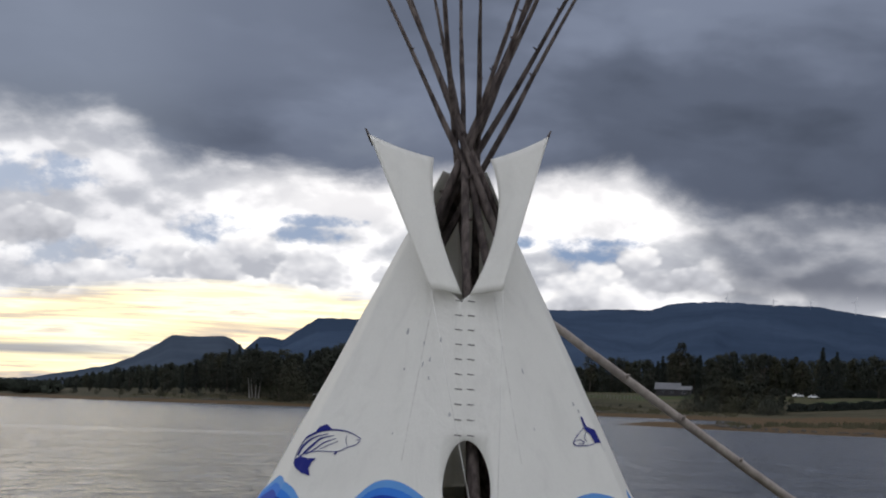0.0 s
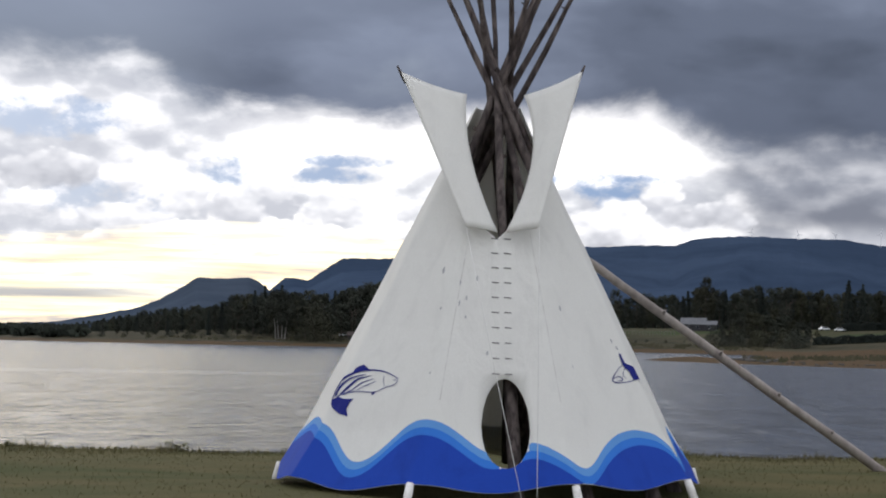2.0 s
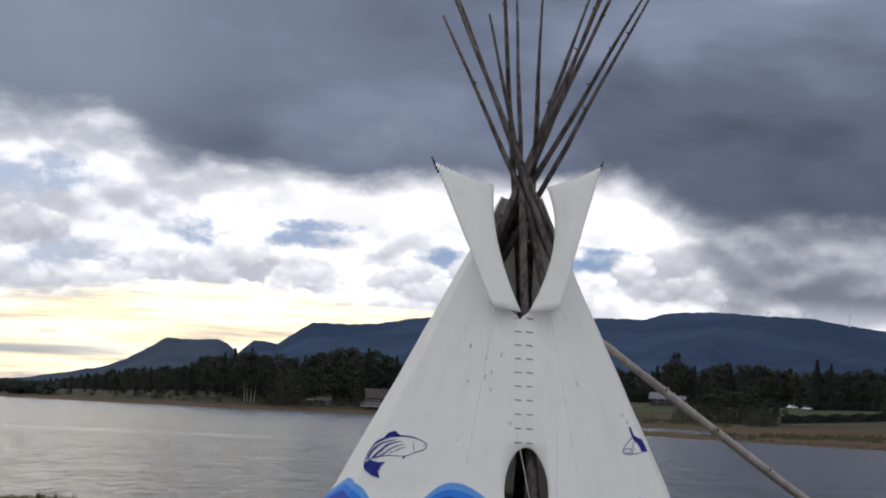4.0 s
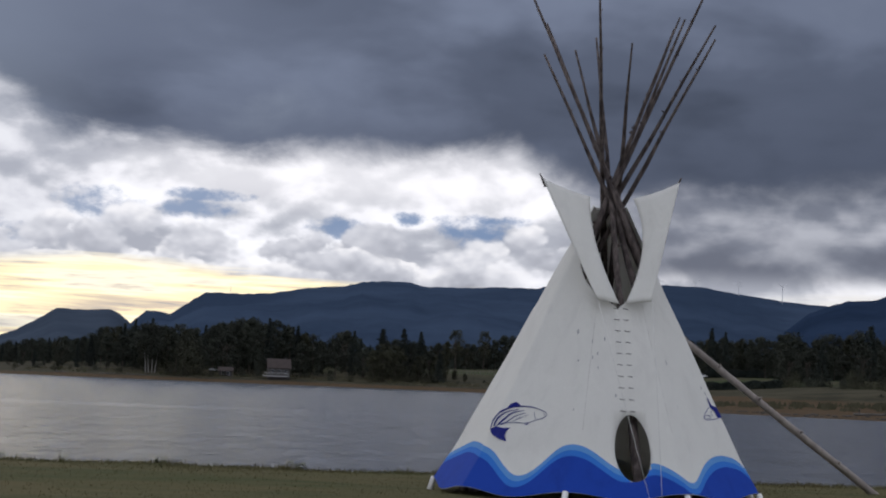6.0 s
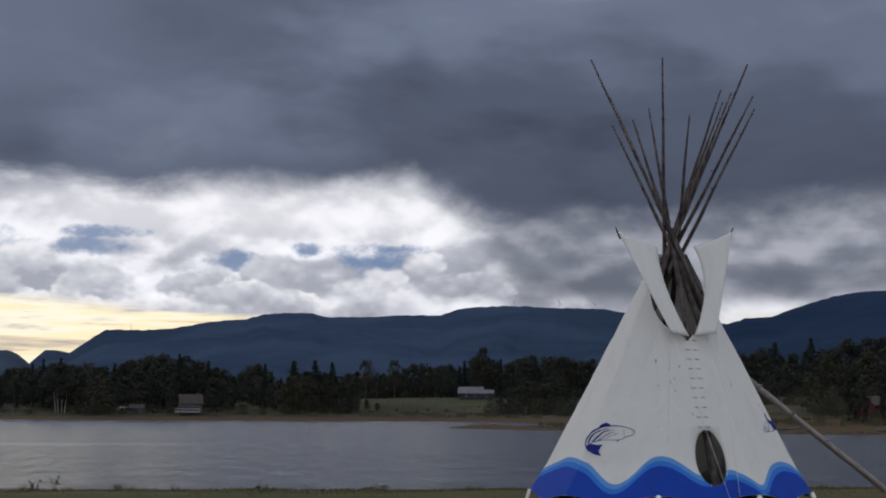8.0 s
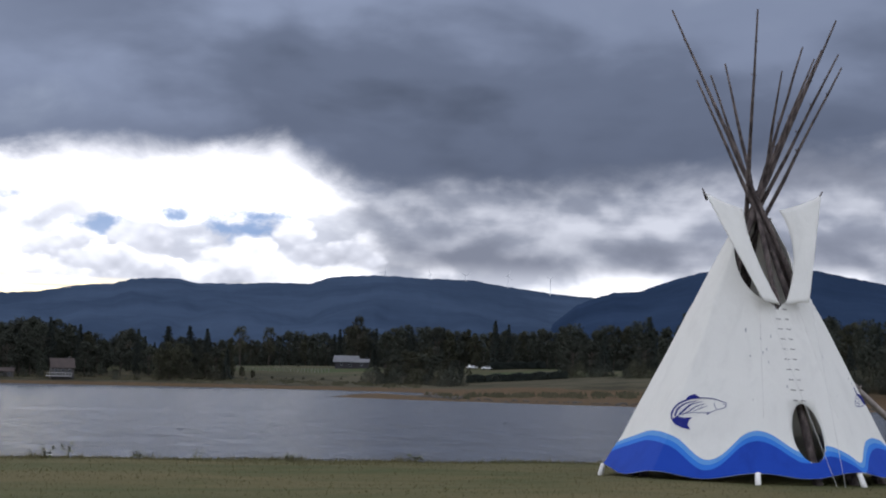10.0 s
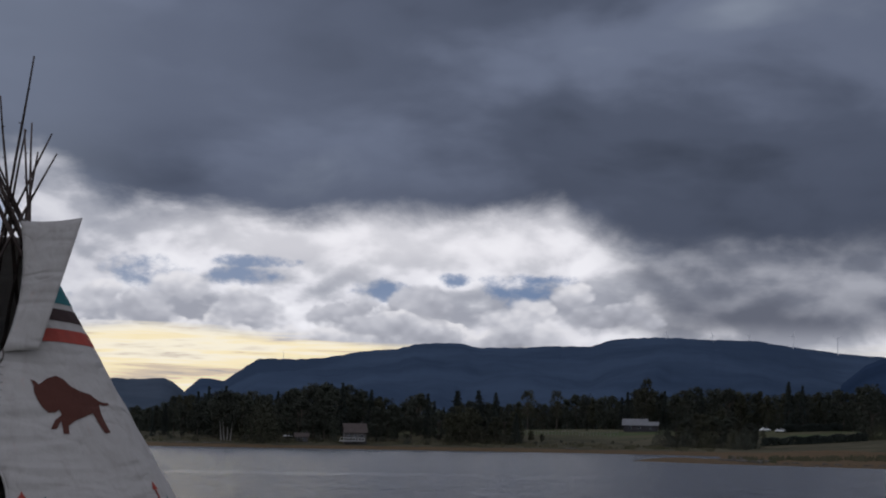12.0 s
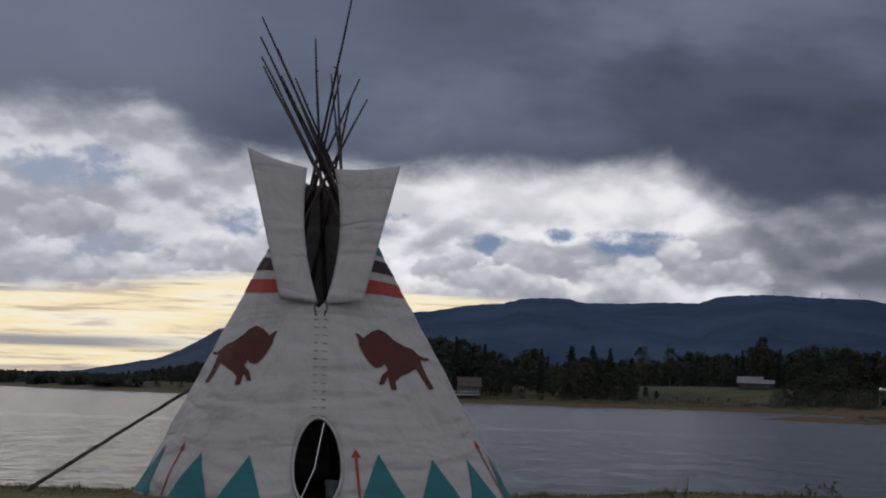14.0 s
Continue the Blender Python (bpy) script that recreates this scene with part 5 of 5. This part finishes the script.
# -- the white tipi with the blue waves --
def white_tipi():
    t = thing("white_tipi", (0.025, 0, 0), "white canvas tipi with painted blue waves on a lawn", "tipi")
    tent = Tent(2.70, 5.28, (0.08, 0.03), 9, 20, 0.9, 1.7)

    def hem(d):
        d = (d + 180) % 360 - 180
        return 0.14 + 0.05 * math.cos(radians((d - 20) * 9)) + 0.03 * math.sin(radians(d * 2 + 40))

    # crest line of the waves: bearings and heights, carried round the back by repetition
    crest_d = [-180, -162, -150, -138, -122, -110, -98, -86, -76, -66, -58, -53, -46, -41, -36, -32, -27, -22, -17, -12, -7, -2, 4, 10, 14, 18, 21, 23.5, 27, 33, 40, 48, 57, 60, 63, 67, 72, 80, 90, 100, 112, 126, 140, 152, 166, 180]
    crest_z = [0.62, 0.40, 0.62, 0.84, 0.60, 0.38, 0.62, 0.74, 0.83, 0.82, 0.77, 0.67, 0.47, 0.36, 0.40, 0.55, 0.79, 0.89, 0.88, 0.79, 0.65, 0.52, 0.55, 0.67, 0.63, 0.54, 0.44, 0.34, 0.40, 0.60, 0.73, 0.78, 0.72, 0.58, 0.38, 0.50, 0.80, 0.74, 0.52, 0.40, 0.64, 0.82, 0.62, 0.40, 0.60, 0.62]

    def crest(d):
        d = (d + 180) % 360 - 180
        return sum(w * float(np.interp((d + o + 180) % 360 - 180, crest_d, crest_z)) for o, w in ((-3, 0.12), (-1.5, 0.24), (0, 0.28), (1.5, 0.24), (3, 0.12)))

    door = (3.4, 0.86, 7.2, 0.49)

    def clear_of_door(z, d):
        d = (d + 180) % 360 - 180
        k = (d - door[0]) / door[2]
        return min(z, door[1] - door[3] * math.sqrt(1 - k * k)) if abs(k) < 1 else z

    bm = cover_mesh(tent, hem, 3.06, 4.72, 78, door, 180)
    thicken(part("cover", bm, WHITE_CANVAS, t, "weathered white canvas cover", True), 0.006)
    widths = [0.0, 0.085, 0.17]
    for k, (mat, label) in enumerate(((PAINT_LIGHT, "light blue painted wave edge"), (PAINT_MID, "mid blue painted wave band"), (PAINT_DARK, "dark blue painted wave field"))):
        high = lambda d, k=k: max(hem(d) + 0.004, clear_of_door(crest(d) - widths[k], d))
        low = (lambda d, k=k: max(hem(d) + 0.004, clear_of_door(crest(d) - widths[k + 1], d))) if k < 2 else (lambda d: hem(d) + 0.002)
        part("wave_band", strip(tent, low, high, -180, 180, 0.75, 0.008), mat, t, label, True)
    # painted motifs, as plain shapes
    fd, fz = -1.53, 1.17

    def line_of(points, *widths, where=(fd, fz)):
        part("painted_motif", stroke(tent, *where, points, [w * 0.72 for w in widths], 0.010, 1.0, True), PAINT_NAVY, t, "navy painted line")

    def shape_of(points, where=(fd, fz)):
        part("painted_motif", patch(tent, *where, points, 0.011, 1.0, False, True), PAINT_NAVY, t, "navy painted shape")

    line_of([(0.37, 0.153), (0.23, 0.216), (0.12, 0.238), (0.01, 0.238), (-0.10, 0.216), (-0.21, 0.148), (-0.303, 0.052), (-0.358, -0.044), (-0.372, -0.14)], 0.012, 0.022, 0.026, 0.03, 0.034, 0.03)
    line_of([(0.366, 0.128), (0.311, 0.079), (0.20, 0.044), (0.08, -0.008), (-0.126, -0.014), (-0.262, -0.052), (-0.303, -0.09)], 0.012, 0.012, 0.012, 0.014)
    line_of([(0.04, 0.175), (-0.10, 0.13), (-0.20, 0.03), (-0.27, -0.05)], 0.008, 0.024, 0.03, 0.02)
    line_of([(0.065, 0.14), (-0.06, 0.09), (-0.17, 0.0), (-0.25, -0.06)], 0.008, 0.016, 0.016, 0.01)
    line_of([(0.09, 0.11), (0.0, 0.07), (-0.11, 0.01)], 0.006, 0.012, 0.008)
    line_of([(-0.02, 0.19), (-0.16, 0.14), (-0.26, 0.04), (-0.32, -0.08)], 0.01, 0.02, 0.024, 0.02)
    line_of([(0.19, 0.175), (0.18, 0.12), (0.20, 0.06)], 0.006, 0.010, 0.006)
    line_of([(0.37, 0.14), (0.31, 0.135)], 0.006, 0.012)
    shape_of([(-0.372, -0.14), (-0.358, -0.22), (-0.303, -0.276), (-0.216, -0.303), (-0.23, -0.22), (-0.194, -0.145), (-0.148, -0.098), (-0.235, -0.104), (-0.303, -0.085)])
    shape_of([(-0.148, 0.19), (-0.13, 0.23), (-0.10, 0.27), (-0.03, 0.303), (0.01, 0.257), (0.027, 0.238), (-0.06, 0.228)])
    shape_of([(0.038, -0.036), (0.098, 0.003), (0.066, -0.044)])
    sw = (1.64, 1.46)
    shape_of([(-0.117, 0.19), (-0.10, 0.19), (-0.05, 0.08), (0.03, 0.04), (0.11, -0.11), (0.05, -0.12), (0.0, -0.02), (-0.06, 0.04)], sw)
    line_of([(-0.07, 0.06), (-0.13, -0.02), (-0.176, -0.117), (-0.12, -0.15), (0.0, -0.14), (0.05, -0.12)], 0.01, 0.016, 0.010, where=sw)
    line_of([(-0.18, -0.11), (-0.10, -0.08), (-0.06, -0.12), (-0.12, -0.13)], 0.008, 0.014, 0.008, where=sw)
    line_of([(0.10, -0.09), (0.13, -0.15), (0.16, -0.22)], 0.016, 0.01, 0.006, where=sw)
    line_of([(-0.04, 0.02), (-0.06, -0.05), (-0.03, -0.10)], 0.006, 0.01, 0.006, where=sw)
    rng = random.Random(9)
    for d, z, s in ((-27.7, 2.6, 1.5), (-16, 2.2, 1), (-13.3, 2.27, 1.2), (-12.5, 2.05, 0.9), (-9.4, 2.5, 1), (-2.9, 1.63, 1), (30, 2.17, 1), (54, 1.8, 1.2), (55.5, 1.72, 1), (-24, 2.15, 0.8), (-18, 3.28, 1), (29, 1.5, 0.6), (-22, 1.4, 0.6), (-17, 2.45, 0.8)):
        blot = [(math.cos(a) * 0.016 * s * rng.uniform(0.3, 1.2), math.sin(a) * 0.036 * s * rng.uniform(0.4, 1.3)) for a in np.linspace(0, 5.6, 8)]
        part("scuff_mark", patch(tent, d, z, blot, 0.007), SCUFF, t)
    lacing(tent, 2.6, 1.40, 2.99, 10, t, 0.23)
    # seams where panels of cloth meet
    for d in (-17, 20.5):
        part("seam", stroke(tent, d, 2.1, [(0, -1.0), (0.0, -0.2), (0.0, 1.05)], (0.012, 0.012, 0.012), 0.005), WHITE_PAINT, t)
    # poles, feet and crown
    for k in (0, 1, 2, 3, 4, 5, 6, 8):
        a = radians(20 + 40 * k)
        bm = bmesh.new()
        reach = 2.73 + 0.08 * max(0.0, math.cos(a))
        low = Vector((math.sin(a) * reach, -math.cos(a) * reach, -0.08))
        high = Vector((math.sin(a) * 2.66, -math.cos(a) * 2.66, 0.20))
        tube(bm, [low, low.lerp(high, 0.5), high], [0.052, 0.050, 0.045], 10)
        part("pole_foot", bm, WHITE_PAINT, t, "white painted pole foot", True)
    # each pole by its tip: how far east, how high, before or behind the axis
    tips = [(-1.40, 8.28, 1), (-0.50, 8.0, -1), (-0.10, 7.5, 1), (0.12, 7.0, -1), (0.80, 7.3, -1), (1.18, 7.8, 1), (1.47, 8.15, -1), (1.70, 7.6, 1), (1.62, 7.3, -1), (-1.12, 6.9, -1), (-0.50, 7.2, 1), (1.0, 7.5, -1), (-1.0, 7.55, 1)]
    for k, (x, z1, s) in enumerate(tips):
        z1 += 0.27
        x += 0.10 if x > 0.3 else (0.06 if x > -0.9 else 0.0)
        r = 0.47 * (z1 - 5.25)
        tip = Vector((x, 0.03 + s * math.sqrt(max(r * r - (x - 0.1) ** 2, 0.02)), z1))
        cross = Vector((0.10 + 0.15 * math.cos(k * 2.3) + 0.05 * (x > 0.3), 0.03 + 0.15 * math.sin(k * 1.9), 5.30 + 0.10 * math.sin(k * 2.9)))
        foot = cross + (cross - tip) * (5.37 / (z1 - 5.32))
        reach = math.hypot(foot.x, foot.y)
        if reach > 2.38:
            foot.x, foot.y = foot.x * 2.38 / reach, foot.y * 2.38 / reach
        knotty_pole(foot, tip, 0.091, 0.016, 30 + k, POLE_WOOD, t, twigs=11)
    for s in (-1, 1):
        off = 0.10
        flap([(off + s * 0.05, -1.17, 3.07), (off + s * 0.43, -1.34, 3.12), (off + (0.98 if s > 0 else -1.24), -0.62, 5.09 if s > 0 else 5.05), (off + (0.28 if s > 0 else -0.43), -0.38, 4.82), (off + s * 0.37, -0.80, 4.0)], WHITE_CANVAS, t, "white canvas smoke flap", Vector((0, -0.05, 0)))
        # the stick that holds a flap's corner
        bm = bmesh.new()
        tube(bm, pole_points((off + (0.93 if s > 0 else -1.18), -0.55, 4.97 if s > 0 else 4.93), (off + (1.01 if s > 0 else -1.29), -0.61, 5.17 if s > 0 else 5.13), 4, 0.005, random.Random(4)), [0.024, 0.022, 0.017, 0.010], 7)
        part("flap_stick", bm, POLE_WOOD, t, "", True)
    # cords that hang from the flaps to the ground
    cord("cord", [(-0.33, -1.40, 3.12), (0.0, -2.18, 1.5), (0.32, -2.92, -0.03)], 0.004, t, "white tie cord")
    cord("cord", [(0.53, -1.40, 3.12), (0.50, -2.18, 1.5), (0.46, -2.92, -0.03)], 0.004, t, "white tie cord")
    return tent


white_tipi()

# the log that leans against the white tipi from behind
t = thing("leaning_log", (6.05, 3.75, -0.12), "long peeled grey log leaning against the white tipi", "log")
rng = random.Random(8)
bm = bmesh.new()
tube(bm, pole_points((0, 0, 0.0), (-5.0, -2.55, 3.2), 20, 0.03, rng), [0.072 - 0.018 * i / 19 for i in range(20)], 10, 0.05, rng)
part("trunk", bm, PALE_LOG, t, "", True)
for k in (0.2, 0.37, 0.55, 0.72):
    bm = bmesh.new()
    c = Vector((-5.0, -2.55, 3.2)) * k
    tube(bm, [c, c + Vector((0.02, -0.09, 0.05))], [0.03, 0.018], 6)
    part("knot", bm, PALE_LOG, t)


# -- the grey tipi with painted bands --
def grey_tipi():
    base_z = -0.42
    t = thing("grey_tipi", (-21.1, 7.0, base_z), "weathered grey canvas tipi with painted bands and triangles", "tipi")
    tent = Tent(3.50, 6.42, (-0.26, 0.0), 12, 15, 0.55, 6.1, 0.028)
    up = -base_z

    def hem(d):
        return 0.07 + 0.03 * math.cos(radians(d * 12 + 10))

    door = (1.6, 0.80, 7.2, 0.70)
    bm = cover_mesh(tent, hem, 3.08 + up, 5.36 + up, 80, door, 180)
    thicken(part("cover", bm, GREY_CANVAS, t, "weathered grey canvas cover", True), 0.006)
    ring = lambda z: (lambda d: z + 0.02 * math.sin(radians(d * 3)))
    for lo, hi, mat, label, d0 in ((3.27, 3.52, PAINT_RED, "red painted band", 18), (3.68, 3.92, PAINT_BLACK, "dark brown painted band", 36), (4.03, 4.5, PAINT_TEAL, "teal painted top band", 52)):
        part("painted_band", strip(tent, ring(lo + up), ring(hi + up), d0, 360 - d0, 1.0, 0.010), mat, t, label, True)
    # teal teeth along the hem, none on the door
    n = 18
    for k in range(n):
        d = 21 + k * (360 - 42) / (n - 1)
        if k == n - 3:
            d += -10
        half, rise = 0.45, 0.70 if k % 3 else 0.78
        part("painted_triangle", patch(tent, d, 0.18, [(-half, -0.05), (half, -0.05), (0.02, rise)], 0.014), PAINT_TEAL, t, "teal painted triangle", True)
    # brown motif, painted twice, mirrored
    motif = [(-0.68, 0.44), (-0.60, 0.41), (-0.53, 0.35), (-0.40, 0.47), (-0.27, 0.52), (-0.15, 0.46), (-0.03, 0.33), (0.12, 0.25), (0.30, 0.20), (0.42, 0.10), (0.50, 0.06), (0.58, 0.06), (0.60, 0.02), (0.53, 0.0), (0.46, 0.02),
             (0.49, -0.08), (0.58, -0.30), (0.68, -0.48), (0.60, -0.50), (0.47, -0.30), (0.38, -0.14), (0.26, -0.20), (0.12, -0.28), (0.03, -0.38), (0.05, -0.52), (-0.04, -0.52), (-0.08, -0.36), (-0.10, -0.30), (-0.16, -0.44), (-0.25, -0.44),
             (-0.20, -0.28), (-0.10, -0.18), (-0.16, -0.08), (-0.20, -0.14), (-0.32, -0.15), (-0.43, -0.05), (-0.51, 0.06), (-0.60, 0.22), (-0.61, 0.32)]
    for d, mirrored, _ in ((1.32, False, 1.0), (-1.38, True, 1.0)):
        part("painted_motif", patch(tent, d, 2.13 + up, motif, 0.016, 1.0, mirrored, True), PAINT_BROWN, t, "brown painted motif", True)
    for d, lo, hi in ((13.7, -0.2, 0.62), (-51.5, -0.3, 0.62), (71, -0.2, 0.78)):
        c = (lo + hi) / 2 + up
        h = (hi - lo) / 2
        part("painted_arrow", patch(tent, d, c, [(-0.022, -h), (0.022, -h), (0.022, h - 0.14), (0.085, h - 0.15), (0.0, h), (-0.085, h - 0.15), (-0.022, h - 0.14)], 0.018), PAINT_RED, t, "red painted arrow", True)
    lacing(tent, 1.6, 1.14 + up, 2.92 + up, 14, t, 0.24)
    # raised edge round the door
    bm = bmesh.new()
    loop = [tent.at(door[0] + door[2] * 1.07 * math.cos(a), door[1] + door[3] * 1.03 * math.sin(a), 0.012) for a in np.linspace(0, 2 * math.pi, 40)]
    tube(bm, loop, 0.022, 6, cap=False)
    part("door_edge", bm, GREY_CANVAS, t, "rolled canvas door edge", True)
    rng = random.Random(21)
    spec = [(-1.30, 8.4, 1), (-1.27, 7.95, -1), (-1.27, 7.65, 1), (-1.20, 7.4, -1), (-0.90, 7.3, 1), (-0.34, 7.8, -1), (-0.16, 7.45, 1), (0.32, 8.5, -1), (0.40, 7.35, 1), (0.30, 6.85, -1), (0.57, 6.9, 1), (-0.6, 7.2, -1), (-0.05, 7.6, 1), (0.12, 7.2, -1), (-0.95, 7.75, -1)]
    for k, (x, z1, s) in enumerate(spec):
        x -= 0.24 if x < -0.5 else 0.10
        z1 += up + 0.08
        cz = 6.08 + up + 0.16 * math.sin(k * 1.3)
        r = 0.50 * (z1 - cz)
        tip = Vector((x, s * math.sqrt(max(r * r - (x + 0.2) ** 2, 0.03)), z1))
        cross = Vector((-0.24 + 0.25 * math.cos(k * 2.1), 0.12 * math.sin(k * 1.7), cz))
        foot = cross + (cross - tip) * (cz / (z1 - cz))
        reach = math.hypot(foot.x, foot.y)
        if reach > 2.95:
            foot.x, foot.y = foot.x * 2.95 / reach, foot.y * 2.95 / reach
        knotty_pole(foot, tip, 0.068, 0.016, 80 + k, DARK_POLE, t, twigs=12)
    for s in (-1, 1):
        off = -0.17
        tip_z = 5.88 if s < 0 else 5.62
        flap([(off + 0.08 + s * 0.06, -1.62, 3.07 + up), (off + 0.08 + s * 0.72, -1.66, 3.12 + up), (off + (1.34 if s > 0 else -1.42), -0.80, tip_z + up), (off + (0.14 if s > 0 else -0.36), -0.46, 5.58 + up), (off + s * 0.31, -1.02, 4.3 + up)], GREY_CANVAS, t, "weathered grey smoke flap", Vector((0, -0.06, 0)))
        cord("cord", [(off + 0.08 + s * 0.06, -1.62, 3.12 + up), (off + 0.08 + s * 0.11, -1.72, 3.0 + up), (off + 0.08 + s * 0.07, -1.80, 2.85 + up)], 0.014, t, "dark knotted cord").data.materials[0] = DARK_POLE
    cord("cord", [tent.at(3.6, 1.02 + up, 0.03), (0.02, -3.16, 0.72), (-0.24, -3.62, 0.02)], 0.008, t, "pale door cord")
    return tent


grey_tipi()
t = thing("white_bucket", (-20.90, 5.5, -0.47), "white plastic bucket inside the grey tipi", "bucket")
bm = bmesh.new()
tube(bm, [(0, 0, 0), (0, 0, 0.44), (0, 0, 0.50)], [0.10, 0.12, 0.125], 16)
part("body", bm, BUCKET, t, "", True)
bm = bmesh.new()
tube(bm, [(math.cos(a) * 0.13, 0, 0.47 - math.sin(a) * 0.12) for a in np.linspace(0, math.pi, 12)], 0.006, 5)
part("handle", bm, STEEL, t)

t = thing("leaning_pole", (-26.33, 4.97, -0.47), "thin dark pole leaning against the grey tipi", "pole")
rng = random.Random(18)
bm = bmesh.new()
tube(bm, pole_points((0, 0, 0), (2.81, 2.15, 2.08), 14, 0.03, rng), [0.04 - 0.012 * i / 13 for i in range(14)], 8, 0.1, rng)
part("trunk", bm, DARK_POLE, t, "", True)
for k in (0.3, 0.5, 0.8):
    bm = bmesh.new()
    c = Vector((2.81, 2.15, 2.08)) * k
    tube(bm, [c, c + Vector((0.0, -0.06, 0.05))], [0.018, 0.008], 5)
    part("twig_stub", bm, DARK_POLE, t)


# ---- grass and weeds on the lawn ----
def lawn_grass():
    rng = np.random.default_rng(12)
    n = 52000
    x = rng.uniform(-31, 12, n)
    y = np.where(rng.random(n) < 0.45, bank_y(x) + 0.5 - np.abs(rng.normal(0, 1.0, n)), rng.uniform(-9, 7, n))
    y = np.minimum(y, bank_y(x) + 0.5)
    z = height(x, y)
    edge = np.clip(1 - (bank_y(x) - y) / 1.6, 0, 1)
    tall = rng.uniform(0.02, 0.048, n) * (1 + 2.0 * edge * rng.random(n) ** 2)
    tuft = np.sin(x * 1.7 + 2 * np.sin(y)) * np.sin(x * 4.1) > 0.55
    tall = np.where(tuft & (edge > 0.3), tall * 1.7, tall)
    a = rng.uniform(0, 2 * np.pi, n)
    w = rng.uniform(0.006, 0.014, n)
    lean = rng.uniform(0.1, 0.7, n) * tall
    b = rng.uniform(0, 2 * np.pi, n)
    base = np.stack([x, y, z - 0.01], -1)
    side = np.stack([np.cos(a) * w, np.sin(a) * w, 0 * a], -1)
    tip = base + np.stack([np.cos(b) * lean, np.sin(b) * lean, tall], -1)
    verts = np.stack([base - side, base + side, tip], 1).reshape(-1, 3)
    me = bpy.data.meshes.new("lawn_grass")
    me.from_pydata(verts.tolist(), [], np.arange(3 * n).reshape(-1, 3).tolist())
    me.materials.append(BLADE)
    tagged(new("lawn_grass", me), "short olive grass blades on the lawn and bank", "grass", kind="stuff")


lawn_grass()


def weed(x, y, h, leafy, seed):
    rng = random.Random(seed)
    t = thing("weed", (x, y, float(height(x, y)) - 0.02), "tall green weed at the edge of the bank" if leafy else "bare weed stalks at the edge of the bank", "plant", "weeds on the bank")
    bm = bmesh.new()
    tops = []
    for _ in range(3 if leafy else 5):
        e = Vector((rng.uniform(-0.15, 0.15), rng.uniform(-0.1, 0.1), h * rng.uniform(0.65, 1.0)))
        tube(bm, [(0, 0, 0), e * 0.5 + Vector((rng.uniform(-0.03, 0.03), 0, 0)), e], [0.008, 0.006, 0.003], 5)
        tops.append(e)
    part("stem", bm, WEED, t)
    for e in tops:
        for _ in range(9 if leafy else 3):
            k = rng.uniform(0.45, 1.0)
            bm = bmesh.new()
            c = e * k
            d = Vector((rng.uniform(-1, 1), rng.uniform(-1, 1), rng.uniform(-0.2, 0.6))).normalized()
            s = d.cross(Vector((0, 0, 1))).normalized() * (0.03 if leafy else 0.008)
            L = 0.11 if leafy else 0.05
            vs = [bm.verts.new(p) for p in (c, c + d * L * 0.5 + s, c + d * L - Vector((0, 0, 0.02)), c + d * L * 0.5 - s)]
            bm.faces.new(vs)
            part("leaf", bm, WEED, t)


for k, (x, y, h, leafy) in enumerate([(-12.4, 6.6, 0.34, True), (-14.9, 6.5, 0.42, False), (-14.6, 7.0, 0.5, False), (-12.0, 6.9, 0.38, True), (-9.4, 6.4, 0.3, False), (-7.5, 6.3, 0.2, True), (-4.8, 6.4, 0.22, True), (-10.6, 6.2, 0.2, True)]):
    weed(x, y, h, leafy, 200 + k)
